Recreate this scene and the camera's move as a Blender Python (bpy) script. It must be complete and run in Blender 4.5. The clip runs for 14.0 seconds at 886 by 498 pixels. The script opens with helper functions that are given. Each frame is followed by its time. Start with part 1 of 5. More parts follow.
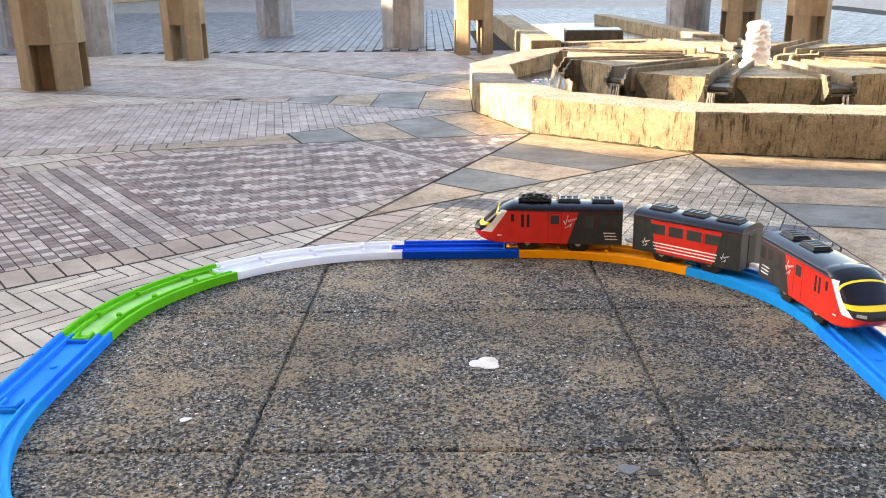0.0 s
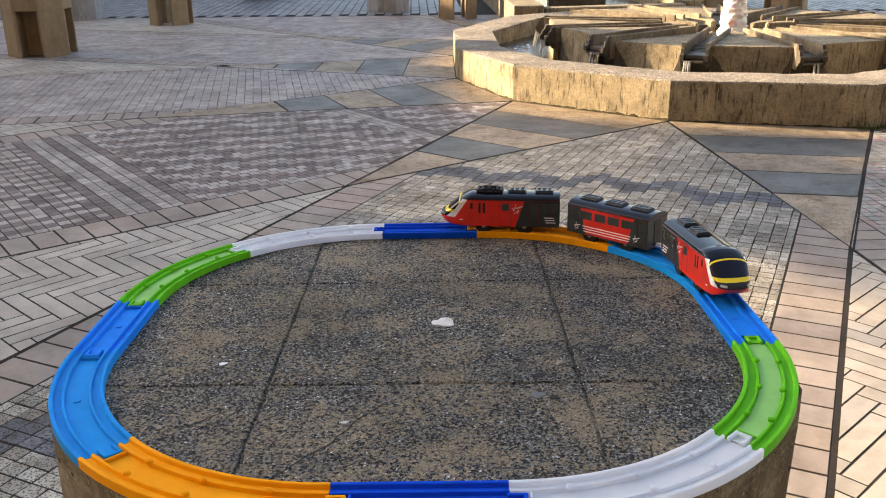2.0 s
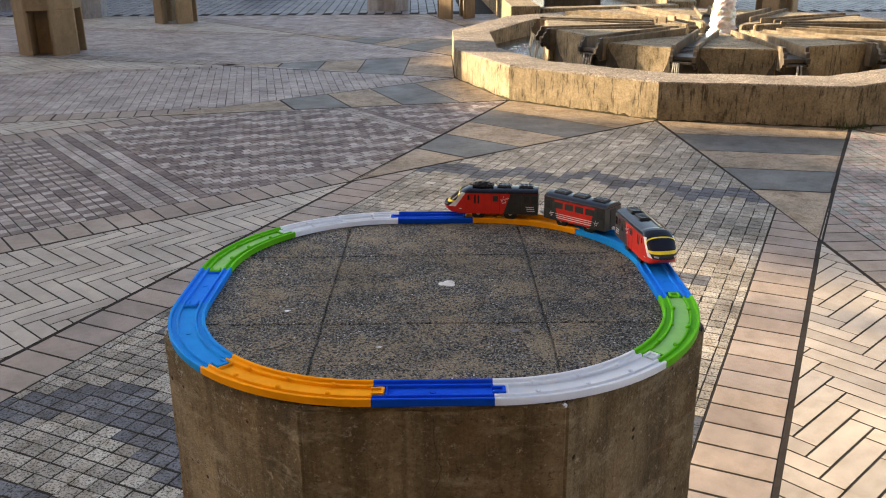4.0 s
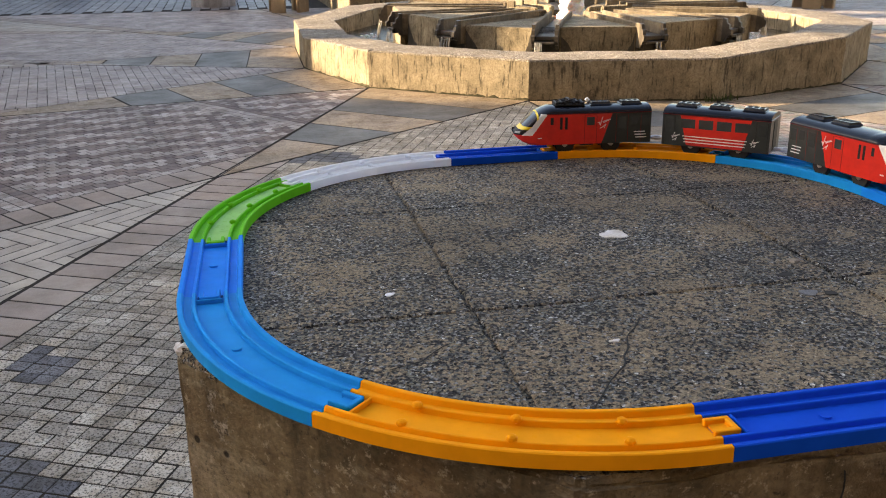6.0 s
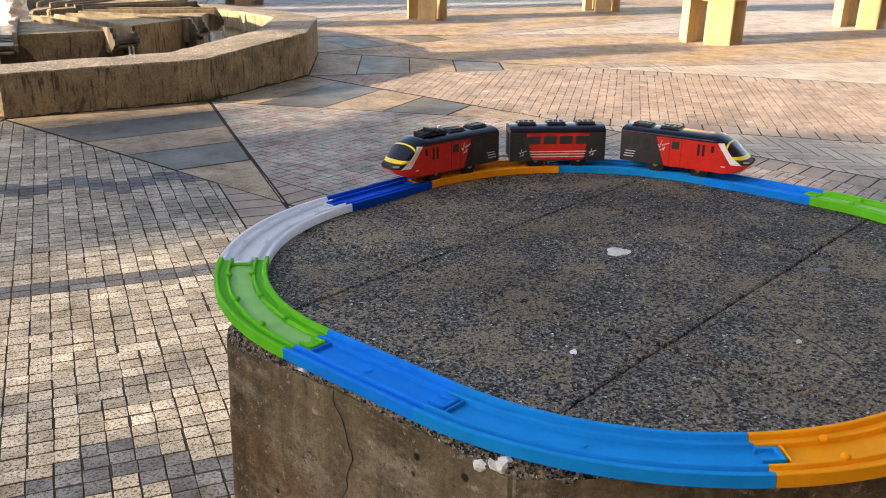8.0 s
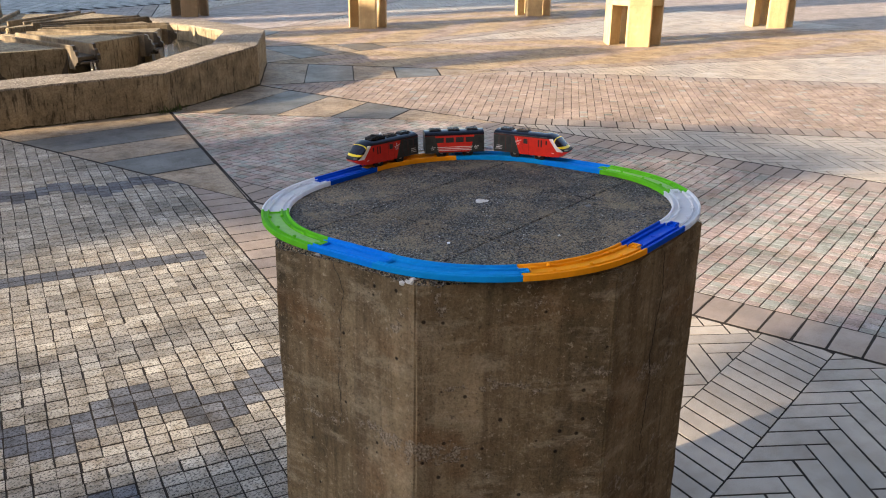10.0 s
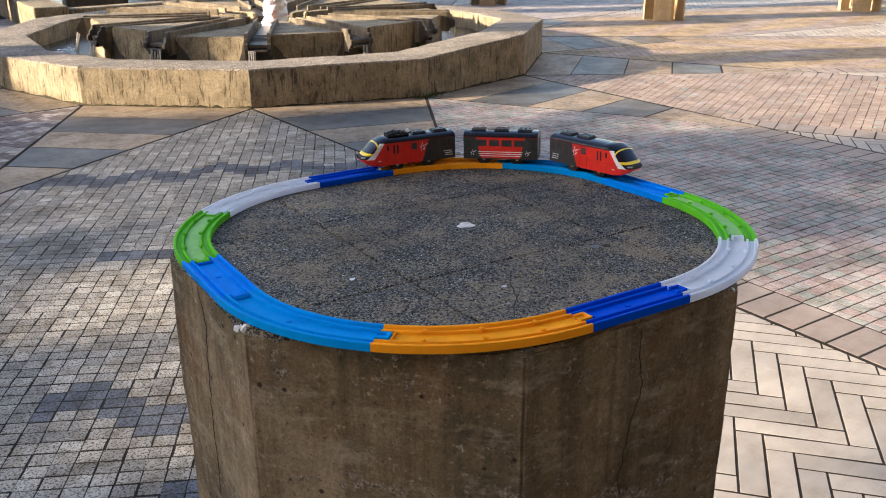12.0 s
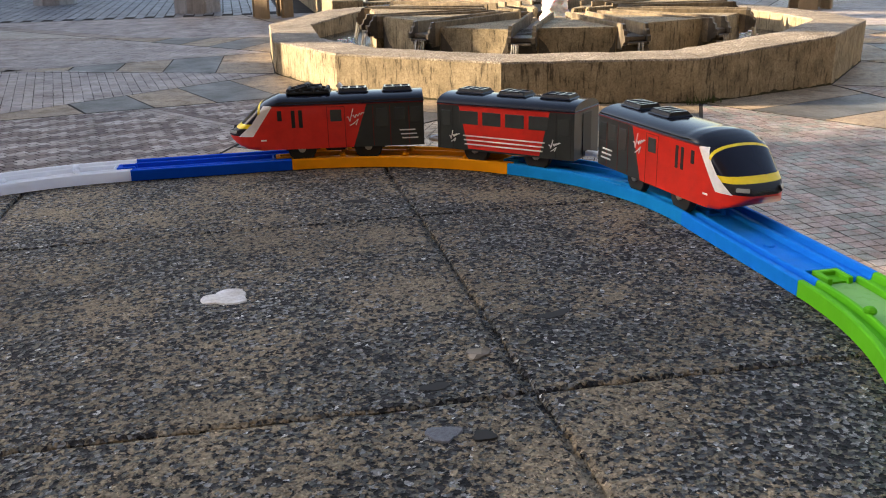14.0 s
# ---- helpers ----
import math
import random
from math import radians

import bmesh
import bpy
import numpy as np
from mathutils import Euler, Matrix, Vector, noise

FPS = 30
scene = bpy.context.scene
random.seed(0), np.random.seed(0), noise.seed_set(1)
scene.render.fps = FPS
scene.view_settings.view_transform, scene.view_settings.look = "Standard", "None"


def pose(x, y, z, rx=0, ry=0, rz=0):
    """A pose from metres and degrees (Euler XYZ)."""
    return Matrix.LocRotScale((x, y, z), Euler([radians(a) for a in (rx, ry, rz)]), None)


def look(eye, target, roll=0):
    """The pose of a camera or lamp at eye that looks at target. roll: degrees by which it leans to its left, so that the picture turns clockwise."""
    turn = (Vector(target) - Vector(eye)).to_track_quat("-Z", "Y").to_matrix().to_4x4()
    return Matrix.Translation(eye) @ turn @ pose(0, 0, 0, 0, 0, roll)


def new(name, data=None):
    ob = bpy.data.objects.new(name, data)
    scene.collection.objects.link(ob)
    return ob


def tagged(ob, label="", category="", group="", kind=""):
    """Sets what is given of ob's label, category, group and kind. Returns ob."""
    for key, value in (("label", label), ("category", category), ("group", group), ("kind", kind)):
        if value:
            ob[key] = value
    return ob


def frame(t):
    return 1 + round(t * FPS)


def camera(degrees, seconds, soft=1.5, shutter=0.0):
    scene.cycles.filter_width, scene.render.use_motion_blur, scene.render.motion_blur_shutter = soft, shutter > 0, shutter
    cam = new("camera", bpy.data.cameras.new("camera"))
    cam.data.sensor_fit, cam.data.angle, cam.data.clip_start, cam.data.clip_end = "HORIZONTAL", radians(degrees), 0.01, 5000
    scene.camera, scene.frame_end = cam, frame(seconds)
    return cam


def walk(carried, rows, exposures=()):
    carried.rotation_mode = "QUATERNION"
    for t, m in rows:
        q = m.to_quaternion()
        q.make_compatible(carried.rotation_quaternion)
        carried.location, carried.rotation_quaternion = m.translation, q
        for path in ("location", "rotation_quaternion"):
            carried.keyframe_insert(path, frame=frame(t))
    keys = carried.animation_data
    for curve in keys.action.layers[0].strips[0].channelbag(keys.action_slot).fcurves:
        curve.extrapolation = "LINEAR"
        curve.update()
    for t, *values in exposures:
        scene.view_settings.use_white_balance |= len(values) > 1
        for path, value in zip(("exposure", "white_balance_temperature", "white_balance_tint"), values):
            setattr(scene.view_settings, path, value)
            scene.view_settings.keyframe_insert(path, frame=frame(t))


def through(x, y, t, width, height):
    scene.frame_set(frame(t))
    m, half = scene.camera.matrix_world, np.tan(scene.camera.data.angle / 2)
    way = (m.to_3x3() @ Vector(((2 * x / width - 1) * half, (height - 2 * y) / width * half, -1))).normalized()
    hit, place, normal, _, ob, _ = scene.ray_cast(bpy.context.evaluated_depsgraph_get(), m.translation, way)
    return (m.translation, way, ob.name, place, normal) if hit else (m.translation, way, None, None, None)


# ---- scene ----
PATH = [
    (0, (-0.003, -0.529, 1.094), (-0.035, 1.375, 0.482), -0.68),
    (0.5, (-0.002, -0.508, 1.154), (-0.045, 1.379, 0.492), -0.99),
    (1, (-0.013, -0.537, 1.169), (-0.050, 1.345, 0.494), -0.30),
    (1.5, (0.010, -0.587, 1.170), (-0.014, 1.286, 0.470), -0.74),
    (2, (0.016, -0.706, 1.175), (0.014, 1.170, 0.481), -0.57),
    (2.5, (0.034, -0.840, 1.211), (0.029, 1.022, 0.480), -0.93),
    (2.7, (0.040, -0.930, 1.243), (0.037, 0.929, 0.506), -0.81),
    (2.8, (0.061, -1.032, 1.276), (0.023, 0.829, 0.545), -1.44),
    (2.9, (0.054, -1.230, 1.331), (0.036, 0.643, 0.631), -1.10),
    (3, (0.049, -1.326, 1.376), (0.043, 0.547, 0.676), -0.73),
    (3.2, (0.039, -1.273, 1.365), (0.036, 0.598, 0.658), -0.44),
    (5.3, (-0.084, -0.627, 1.062), (-0.024, 1.247, 0.368), -0.68),
    (5.5, (-0.115, -0.608, 1.055), (0.011, 1.263, 0.361), -0.35),
    (6, (-0.231, -0.566, 1.058), (0.148, 1.271, 0.363), -0.40),
    (6.5, (-0.328, -0.493, 1.055), (0.325, 1.262, 0.350), -0.27),
    (7, (-0.386, -0.410, 1.045), (0.562, 1.204, 0.340), 0.78),
    (7.5, (-0.469, -0.341, 1.047), (0.741, 1.089, 0.346), 1.30),
    (8, (-0.581, -0.334, 1.088), (0.819, 0.916, 0.396), 1.53),
    (8.2, (-0.620, -0.342, 1.096), (0.833, 0.846, 0.404), 1.57),
    (10.3, (-1.009, -0.808, 1.237), (0.466, 0.354, 0.549), 0.76),
    (10.5, (-0.986, -0.868, 1.242), (0.452, 0.337, 0.551), 0.67),
    (11, (-0.851, -0.942, 1.242), (0.426, 0.426, 0.538), -0.29),
    (11.5, (-0.683, -0.878, 1.213), (0.434, 0.623, 0.505), -0.33),
    (12, (-0.491, -0.776, 1.165), (0.480, 0.824, 0.460), -0.22),
    (12.5, (-0.298, -0.675, 1.1215), (0.511, 1.015, 0.4215), -0.50),
    (13, (-0.159, -0.535, 1.088), (0.485, 1.226, 0.391), -0.63),
    (13.5, (-0.044, -0.393, 1.042), (0.475, 1.411, 0.352), -0.80),
    (14, (0.039, -0.361, 0.992), (0.403, 1.484, 0.312), -0.94),]
LIGHTNESS = [(0.0, 3.68, 7400), (0.5, 3.23, 7400), (1.0, 3.03, 7400), (1.5, 2.88, 7400), (2.5, 2.86, 7400), (3.0, 2.8, 7400), (5.5, 2.58, 7500), (6.0, 2.74, 7400), (6.5, 2.8, 7400), (7.0, 2.5, 7400), (7.5, 2.78, 7000), (8.0, 2.55, 7000), (10.5, 2.37, 6600), (11.0, 2.43, 6600), (12.0, 2.49, 6350), (12.5, 2.7, 6800), (13.0, 2.72, 6900), (13.5, 2.73, 7100), (14.0, 2.67, 7100)]   # seconds, stops, kelvin
cam = camera(52.93, 14.0, soft=1.05)
walk(cam, [(t, look(e, g, r)) for t, e, g, r in PATH], exposures=[(t, e + 0.04, k, 15) for t, e, k in LIGHTNESS])

# ---------------------------------------------------------------- light
SUN_AZ, SUN_EL = 160.0, 16.0          # degrees from +x towards +y; height over the horizon
world = bpy.data.worlds.new("sky")
scene.world = world
world.use_nodes = True
wn = world.node_tree
sky = wn.nodes.new("ShaderNodeTexSky")
sky.sky_type, sky.sun_disc = "NISHITA", False
sky.sun_elevation, sky.sun_rotation = radians(SUN_EL), radians(90 - SUN_AZ)
sky.air_density, sky.dust_density = 1.0, 1.5
bg = wn.nodes["Background"]
bg.inputs["Strength"].default_value = 0.091
wn.links.new(sky.outputs["Color"], bg.inputs["Color"])
sun = new("sun", bpy.data.lights.new("sun", "SUN"))
sun.data.energy, sun.data.angle, sun.data.color = 3.45, radians(0.6), (1.0, 0.82, 0.575)
ca, sa = math.cos(radians(SUN_AZ)), math.sin(radians(SUN_AZ))
ce, se = math.cos(radians(SUN_EL)), math.sin(radians(SUN_EL))
sun.matrix_world = look((ca * ce * 30, sa * ce * 30, se * 30), (0, 0, 0))


# ---------------------------------------------------------------- materials
def shader(name, rough=0.6, metal=0.0):
    m = bpy.data.materials.new(name)
    m.use_nodes = True
    t = m.node_tree
    p = t.nodes["Principled BSDF"]
    p.inputs["Roughness"].default_value, p.inputs["Metallic"].default_value = rough, metal
    return m, t, p


def node(t, kind, **values):
    n = t.nodes.new(kind)
    for key, v in values.items():
        n.inputs[key.replace("_", " ")].default_value = v
    return n


def noise_of(t, coord, scale, detail=4.0, rough=0.55):
    n = node(t, "ShaderNodeTexNoise", Scale=scale, Detail=detail, Roughness=rough)
    t.links.new(coord, n.inputs["Vector"])
    return n.outputs["Fac"]


def ramp(t, fac, stops, constant=False):
    r = t.nodes.new("ShaderNodeValToRGB")
    r.color_ramp.interpolation = "CONSTANT" if constant else "LINEAR"
    e = r.color_ramp.elements
    while len(e) < len(stops):
        e.new(0.5)
    for el, (pos, col) in zip(e, stops):
        el.position = pos
        el.color = (*col, 1) if len(col) == 3 else col
    t.links.new(fac, r.inputs["Fac"])
    return r.outputs["Color"]


def mix(t, fac, a, b, kind="MIX"):
    n = t.nodes.new("ShaderNodeMix")
    n.data_type, n.blend_type = "RGBA", kind
    for sock, v in ((n.inputs[0], fac), (n.inputs[6], a), (n.inputs[7], b)):
        if isinstance(v, (int, float)):
            sock.default_value = v
        elif isinstance(v, tuple):
            sock.default_value = (*v, 1)
        else:
            t.links.new(v, sock)
    return n.outputs[2]


def relief(t, p, height, strength=0.4, distance=0.002):
    b = node(t, "ShaderNodeBump", Strength=strength, Distance=distance)
    t.links.new(height, b.inputs["Height"])
    t.links.new(b.outputs["Normal"], p.inputs["Normal"])


def place_of(t):
    return t.nodes.new("ShaderNodeNewGeometry").outputs["Position"]


def grey(v):
    return (v, v, v)


def chance_of(t):
    """A number from 0 to 1 that differs from piece to piece."""
    a = t.nodes.new("ShaderNodeObjectInfo").outputs["Random"]
    b = t.nodes.new("ShaderNodeNewGeometry").outputs["Random Per Island"]
    s = t.nodes.new("ShaderNodeMath")
    s.operation = "ADD"
    t.links.new(a, s.inputs[0]), t.links.new(b, s.inputs[1])
    f = t.nodes.new("ShaderNodeMath")
    f.operation = "FRACT"
    t.links.new(s.outputs[0], f.inputs[0])
    return f.outputs[0]


def paver(name, tones, speck=0.5, speck_size=420.0, dirt=0.45, rough=0.7, foul=0.85, pits=0.0):
    """Cast paving: tones that change from piece to piece, dark specks, and dirt in wide patches."""
    m, t, p = shader(name, rough)
    p.inputs["Specular IOR Level"].default_value = 0.25
    pos = place_of(t)
    n = len(tones)
    base = ramp(t, chance_of(t), [(i / n, c) for i, c in enumerate(tones)], True)
    grain = noise_of(t, pos, speck_size, 2.0, 0.7)
    dark = ramp(t, grain, [(0.37 + pits, grey(1 - speck)), (0.47 + 0.6 * pits, grey(0.96)), (0.66, grey(1.12))])
    c = mix(t, 1.0, base, dark, "MULTIPLY")
    patch = ramp(t, noise_of(t, pos, 3.2, 5.0, 0.65), [(0.38, grey(1 - dirt)), (0.60, grey(1.06))])
    c = mix(t, 1.0, c, patch, "MULTIPLY")
    stain = ramp(t, noise_of(t, pos, 26.0, 3.0, 0.6), [(0.36, (0.66, 0.61, 0.53)), (0.52, grey(1.0))])
    c = mix(t, foul, c, stain, "MULTIPLY")
    soil = ramp(t, noise_of(t, pos, 7.5, 7.0, 0.72), [(0.36, (0.52, 0.44, 0.34)), (0.50, grey(1.0))])
    c = mix(t, foul, c, soil, "MULTIPLY")
    t.links.new(c, p.inputs["Base Color"])
    t.links.new(ramp(t, noise_of(t, pos, 5.0, 3.0), [(0.35, grey(max(0.05, rough - 0.08))), (0.65, grey(rough + 0.08))]), p.inputs["Roughness"])
    relief(t, p, grain, 0.35, 0.0015)
    return m


def cast(name, low, mid, high, rough=0.8, streaks=0.5, scale=1.0, holes=0.4, bump=0.5):
    """Weathered cast concrete: blotches, streaks that run down, fine sand grain and air holes."""
    m, t, p = shader(name, rough)
    p.inputs["Specular IOR Level"].default_value = 0.25
    pos = place_of(t)
    c = ramp(t, noise_of(t, pos, 4.5 * scale, 8.0, 0.70), [(0.30, low), (0.50, mid), (0.72, high)])
    st = t.nodes.new("ShaderNodeMapping")
    st.inputs["Scale"].default_value = (17 * scale, 17 * scale, 3.2 * scale)
    t.links.new(pos, st.inputs["Vector"])
    run = noise_of(t, st.outputs["Vector"], 1.6, 4.0, 0.6)
    c = mix(t, streaks, c, ramp(t, run, [(0.36, grey(0.45)), (0.55, grey(1.0)), (0.75, grey(1.18))]), "MULTIPLY")
    sand = noise_of(t, pos, 260.0 * scale, 3.0, 0.7)
    c = mix(t, 0.6, c, ramp(t, sand, [(0.36, grey(0.6)), (0.55, grey(1.05))]), "MULTIPLY")
    bloom = ramp(t, noise_of(t, pos, 21.0 * scale, 6.0, 0.75), [(0.56, grey(0.0)), (0.72, grey(1.0))])
    c = mix(t, mix(t, 1.0, bloom, grey(0.35), "MULTIPLY"), c, tuple(min(1.0, 1.5 * v + 0.04) for v in high))
    v = node(t, "ShaderNodeTexVoronoi", Scale=26.0 * scale)
    t.links.new(pos, v.inputs["Vector"])
    few = ramp(t, v.outputs["Color"], [(0.0, grey(1.0)), (0.62, grey(0.0))], True)
    pits = ramp(t, mix(t, 1.0, v.outputs["Distance"], few, "ADD"), [(0.0, grey(1 - holes)), (0.10, grey(1 - holes)), (0.17, grey(1.0))])
    c = mix(t, 0.9, c, pits, "MULTIPLY")
    t.links.new(c, p.inputs["Base Color"])
    relief(t, p, mix(t, 0.5, sand, run), bump, 0.003)
    return m


def plastic(name, colour, rough=0.28, through=0.0, glow=0.0):
    m, t, p = shader(name, rough)
    pos = place_of(t)
    k = ramp(t, noise_of(t, pos, 70.0, 4.0, 0.6), [(0.35, grey(0.93)), (0.65, grey(1.04))])
    t.links.new(mix(t, 1.0, colour, k, "MULTIPLY"), p.inputs["Base Color"])
    p.inputs["Transmission Weight"].default_value = through
    p.inputs["IOR"].default_value = 1.46
    p.inputs["Specular IOR Level"].default_value = 0.012
    if glow:
        p.inputs["Subsurface Weight"].default_value = glow
        p.inputs["Subsurface Radius"].default_value = (0.010, 0.010, 0.010)
    fine = noise_of(t, pos, 240.0, 2.0)
    t.links.new(ramp(t, fine, [(0.3, grey(rough - 0.06)), (0.7, grey(rough + 0.10))]), p.inputs["Roughness"])
    relief(t, p, noise_of(t, pos, 160.0, 3.0), 0.06, 0.001)
    return m


def paint(name, colour, rough=0.35, metal=0.0, coat=0.0):
    m, t, p = shader(name, rough, metal)
    pos = place_of(t)
    k = ramp(t, noise_of(t, pos, 120.0, 4.0, 0.6), [(0.3, grey(0.85)), (0.7, grey(1.08))])
    t.links.new(mix(t, 1.0, colour, k, "MULTIPLY"), p.inputs["Base Color"])
    p.inputs["Coat Weight"].default_value = coat
    p.inputs["Specular IOR Level"].default_value = 0.35
    return m


# paving
SETT_PALE = paver("pale_granite_sett", [(0.330, 0.310, 0.268), (0.280, 0.267, 0.233), (0.380, 0.358, 0.309), (0.306, 0.291, 0.257), (0.414, 0.398, 0.349), (0.265, 0.252, 0.223)], 0.78, 150, 0.36, 0.7, 0.66, 0.025)
SETT_SLATE = paver("slate_blue_sett", [(0.105, 0.115, 0.136), (0.135, 0.145, 0.166), (0.09, 0.098, 0.116)], 0.7, 135, 0.35, 0.7, 0.7, 0.03)
BRICK_BROWN = paver("brown_clay_sett", [(0.155, 0.122, 0.118), (0.185, 0.146, 0.138), (0.135, 0.110, 0.108), (0.17, 0.134, 0.124)], 0.35, 300, 0.30, 0.7, 0.45)
BRICK_BEIGE = paver("beige_clay_sett", [(0.34, 0.31, 0.29), (0.30, 0.27, 0.25), (0.38, 0.35, 0.33), (0.28, 0.26, 0.245)], 0.4, 300, 0.30, 0.7, 0.45)
SETT_MIXED = paver("pink_and_green_sett", [(0.352, 0.296, 0.277), (0.329, 0.320, 0.301), (0.381, 0.310, 0.291), (0.268, 0.296, 0.277), (0.385, 0.352, 0.320), (0.338, 0.273, 0.256), (0.301, 0.315, 0.291), (0.348, 0.329, 0.315)], 0.50, 200, 0.40, 0.7, 0.6)
SETT_PINK = paver("pink_clay_sett", [(0.305, 0.238, 0.198), (0.335, 0.267, 0.222), (0.278, 0.217, 0.183), (0.322, 0.262, 0.212)], 0.3, 300, 0.3, 0.7, 0.5)
SETT_DUSK = paver("grey_brown_sett", [(0.31, 0.275, 0.265), (0.35, 0.32, 0.305), (0.27, 0.24, 0.235), (0.33, 0.295, 0.275)], 0.35, 300, 0.3, 0.6, 0.5)
SETT_TAN = paver("tan_clay_sett", [(0.310, 0.236, 0.148), (0.342, 0.267, 0.170), (0.280, 0.210, 0.134), (0.328, 0.256, 0.164)], 0.3, 300, 0.3, 0.7, 0.5)
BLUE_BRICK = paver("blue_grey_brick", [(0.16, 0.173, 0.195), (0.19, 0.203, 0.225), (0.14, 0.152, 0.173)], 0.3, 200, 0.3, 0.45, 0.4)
SOLDIER = paver("taupe_border_tile", [(0.25, 0.205, 0.175), (0.27, 0.225, 0.19), (0.235, 0.195, 0.17), (0.285, 0.24, 0.205)], 0.16, 500, 0.25, 0.6, 0.25)
CREAM = paver("cream_herringbone_tile", [(0.335, 0.302, 0.260), (0.37, 0.335, 0.288), (0.30, 0.272, 0.235), (0.35, 0.316, 0.272)], 0.14, 420, 0.22, 0.55, 0.22)
PEBBLE = paver("washed_pebble_panel", [(0.315, 0.25, 0.175), (0.295, 0.235, 0.166)], 0.72, 150, 0.3, 0.6)
SLATE_PANEL = paver("slate_grey_panel", [(0.095, 0.096, 0.090), (0.107, 0.108, 0.101)], 0.3, 260, 0.3, 0.5, 0.6)
JOINT = paver("dark_joint_sand", [(0.015, 0.012, 0.010), (0.020, 0.016, 0.013)], 0.4, 200, 0.3, 0.95)
GROUND = paver("distant_paving", [(0.31, 0.265, 0.235)], 0.25, 60, 0.25, 0.75, 0.3)
# concrete


def pillar_face():
    """Old brown-stained board-marked concrete: rough bands of bare grit, pale lime bloom, air holes, dark runs."""
    m, t, p = shader("brown_stained_concrete", 0.9)
    p.inputs["Specular IOR Level"].default_value = 0.2
    pos = place_of(t)

    def stretched(x, z):
        q = t.nodes.new("ShaderNodeMapping")
        q.inputs["Scale"].default_value = (x, x, z)
        t.links.new(pos, q.inputs["Vector"])
        return q.outputs["Vector"]

    c = ramp(t, noise_of(t, pos, 5.5, 9.0, 0.72), [(0.32, (0.056, 0.043, 0.026)), (0.46, (0.150, 0.114, 0.066)), (0.58, (0.225, 0.176, 0.110)), (0.72, (0.34, 0.28, 0.19))])
    boards = noise_of(t, stretched(58, 1.1), 1.0, 4.0, 0.65)
    c = mix(t, 0.50, c, ramp(t, boards, [(0.36, grey(0.34)), (0.50, grey(0.95)), (0.72, grey(1.25))]), "MULTIPLY")
    runs = noise_of(t, stretched(15, 1.6), 1.0, 5.0, 0.65)
    c = mix(t, 0.60, c, ramp(t, runs, [(0.36, grey(0.50)), (0.52, grey(1.0)), (0.74, grey(1.22))]), "MULTIPLY")
    # lime bloom, wider than high
    lime = noise_of(t, stretched(10, 30), 1.0, 8.0, 0.75)
    c = mix(t, ramp(t, lime, [(0.52, grey(0.0)), (0.66, grey(0.72))]), c, (0.30, 0.255, 0.185))
    rust = noise_of(t, stretched(7, 9), 1.0, 4.0, 0.6)
    c = mix(t, ramp(t, rust, [(0.54, grey(0.0)), (0.70, grey(0.45))]), c, (0.15, 0.075, 0.028))
    # bands where the skin has come off and grit shows
    band = noise_of(t, stretched(5, 19), 1.0, 3.0, 0.6)
    tear = noise_of(t, pos, 62.0, 5.0, 0.7)
    bare = ramp(t, mix(t, 0.5, band, tear), [(0.582, grey(0.0)), (0.606, grey(0.85))])
    grit = ramp(t, noise_of(t, pos, 330.0, 3.0, 0.75), [(0.34, (0.025, 0.020, 0.014)), (0.44, (0.13, 0.105, 0.075)), (0.62, (0.34, 0.30, 0.25))])
    c = mix(t, bare, c, grit)
    sand = noise_of(t, pos, 300.0, 3.0, 0.7)
    c = mix(t, 0.6, c, ramp(t, sand, [(0.38, grey(0.62)), (0.58, grey(1.08))]), "MULTIPLY")
    speck = noise_of(t, pos, 120.0, 5.0, 0.8)
    c = mix(t, ramp(t, speck, [(0.585, grey(0.0)), (0.66, grey(0.75))]), c, (0.34, 0.29, 0.215))
    c = mix(t, ramp(t, speck, [(0.33, grey(0.8)), (0.415, grey(0.0))]), c, (0.035, 0.027, 0.019))
    v = node(t, "ShaderNodeTexVoronoi", Scale=58.0)
    t.links.new(pos, v.inputs["Vector"])
    few = ramp(t, v.outputs["Color"], [(0.0, grey(1.0)), (0.68, grey(0.0))], True)
    pits = ramp(t, mix(t, 1.0, v.outputs["Distance"], few, "ADD"), [(0.0, grey(0.16)), (0.11, grey(0.16)), (0.17, grey(1.0))])
    c = mix(t, 1.0, c, pits, "MULTIPLY")
    t.links.new(c, p.inputs["Base Color"])
    h = mix(t, 0.5, sand, mix(t, 0.5, tear, boards))
    h = mix(t, 1.0, h, pits, "MULTIPLY")
    relief(t, p, mix(t, 0.35, h, bare, "SUBTRACT"), 1.0, 0.0035)
    return m


STAINED = pillar_face()


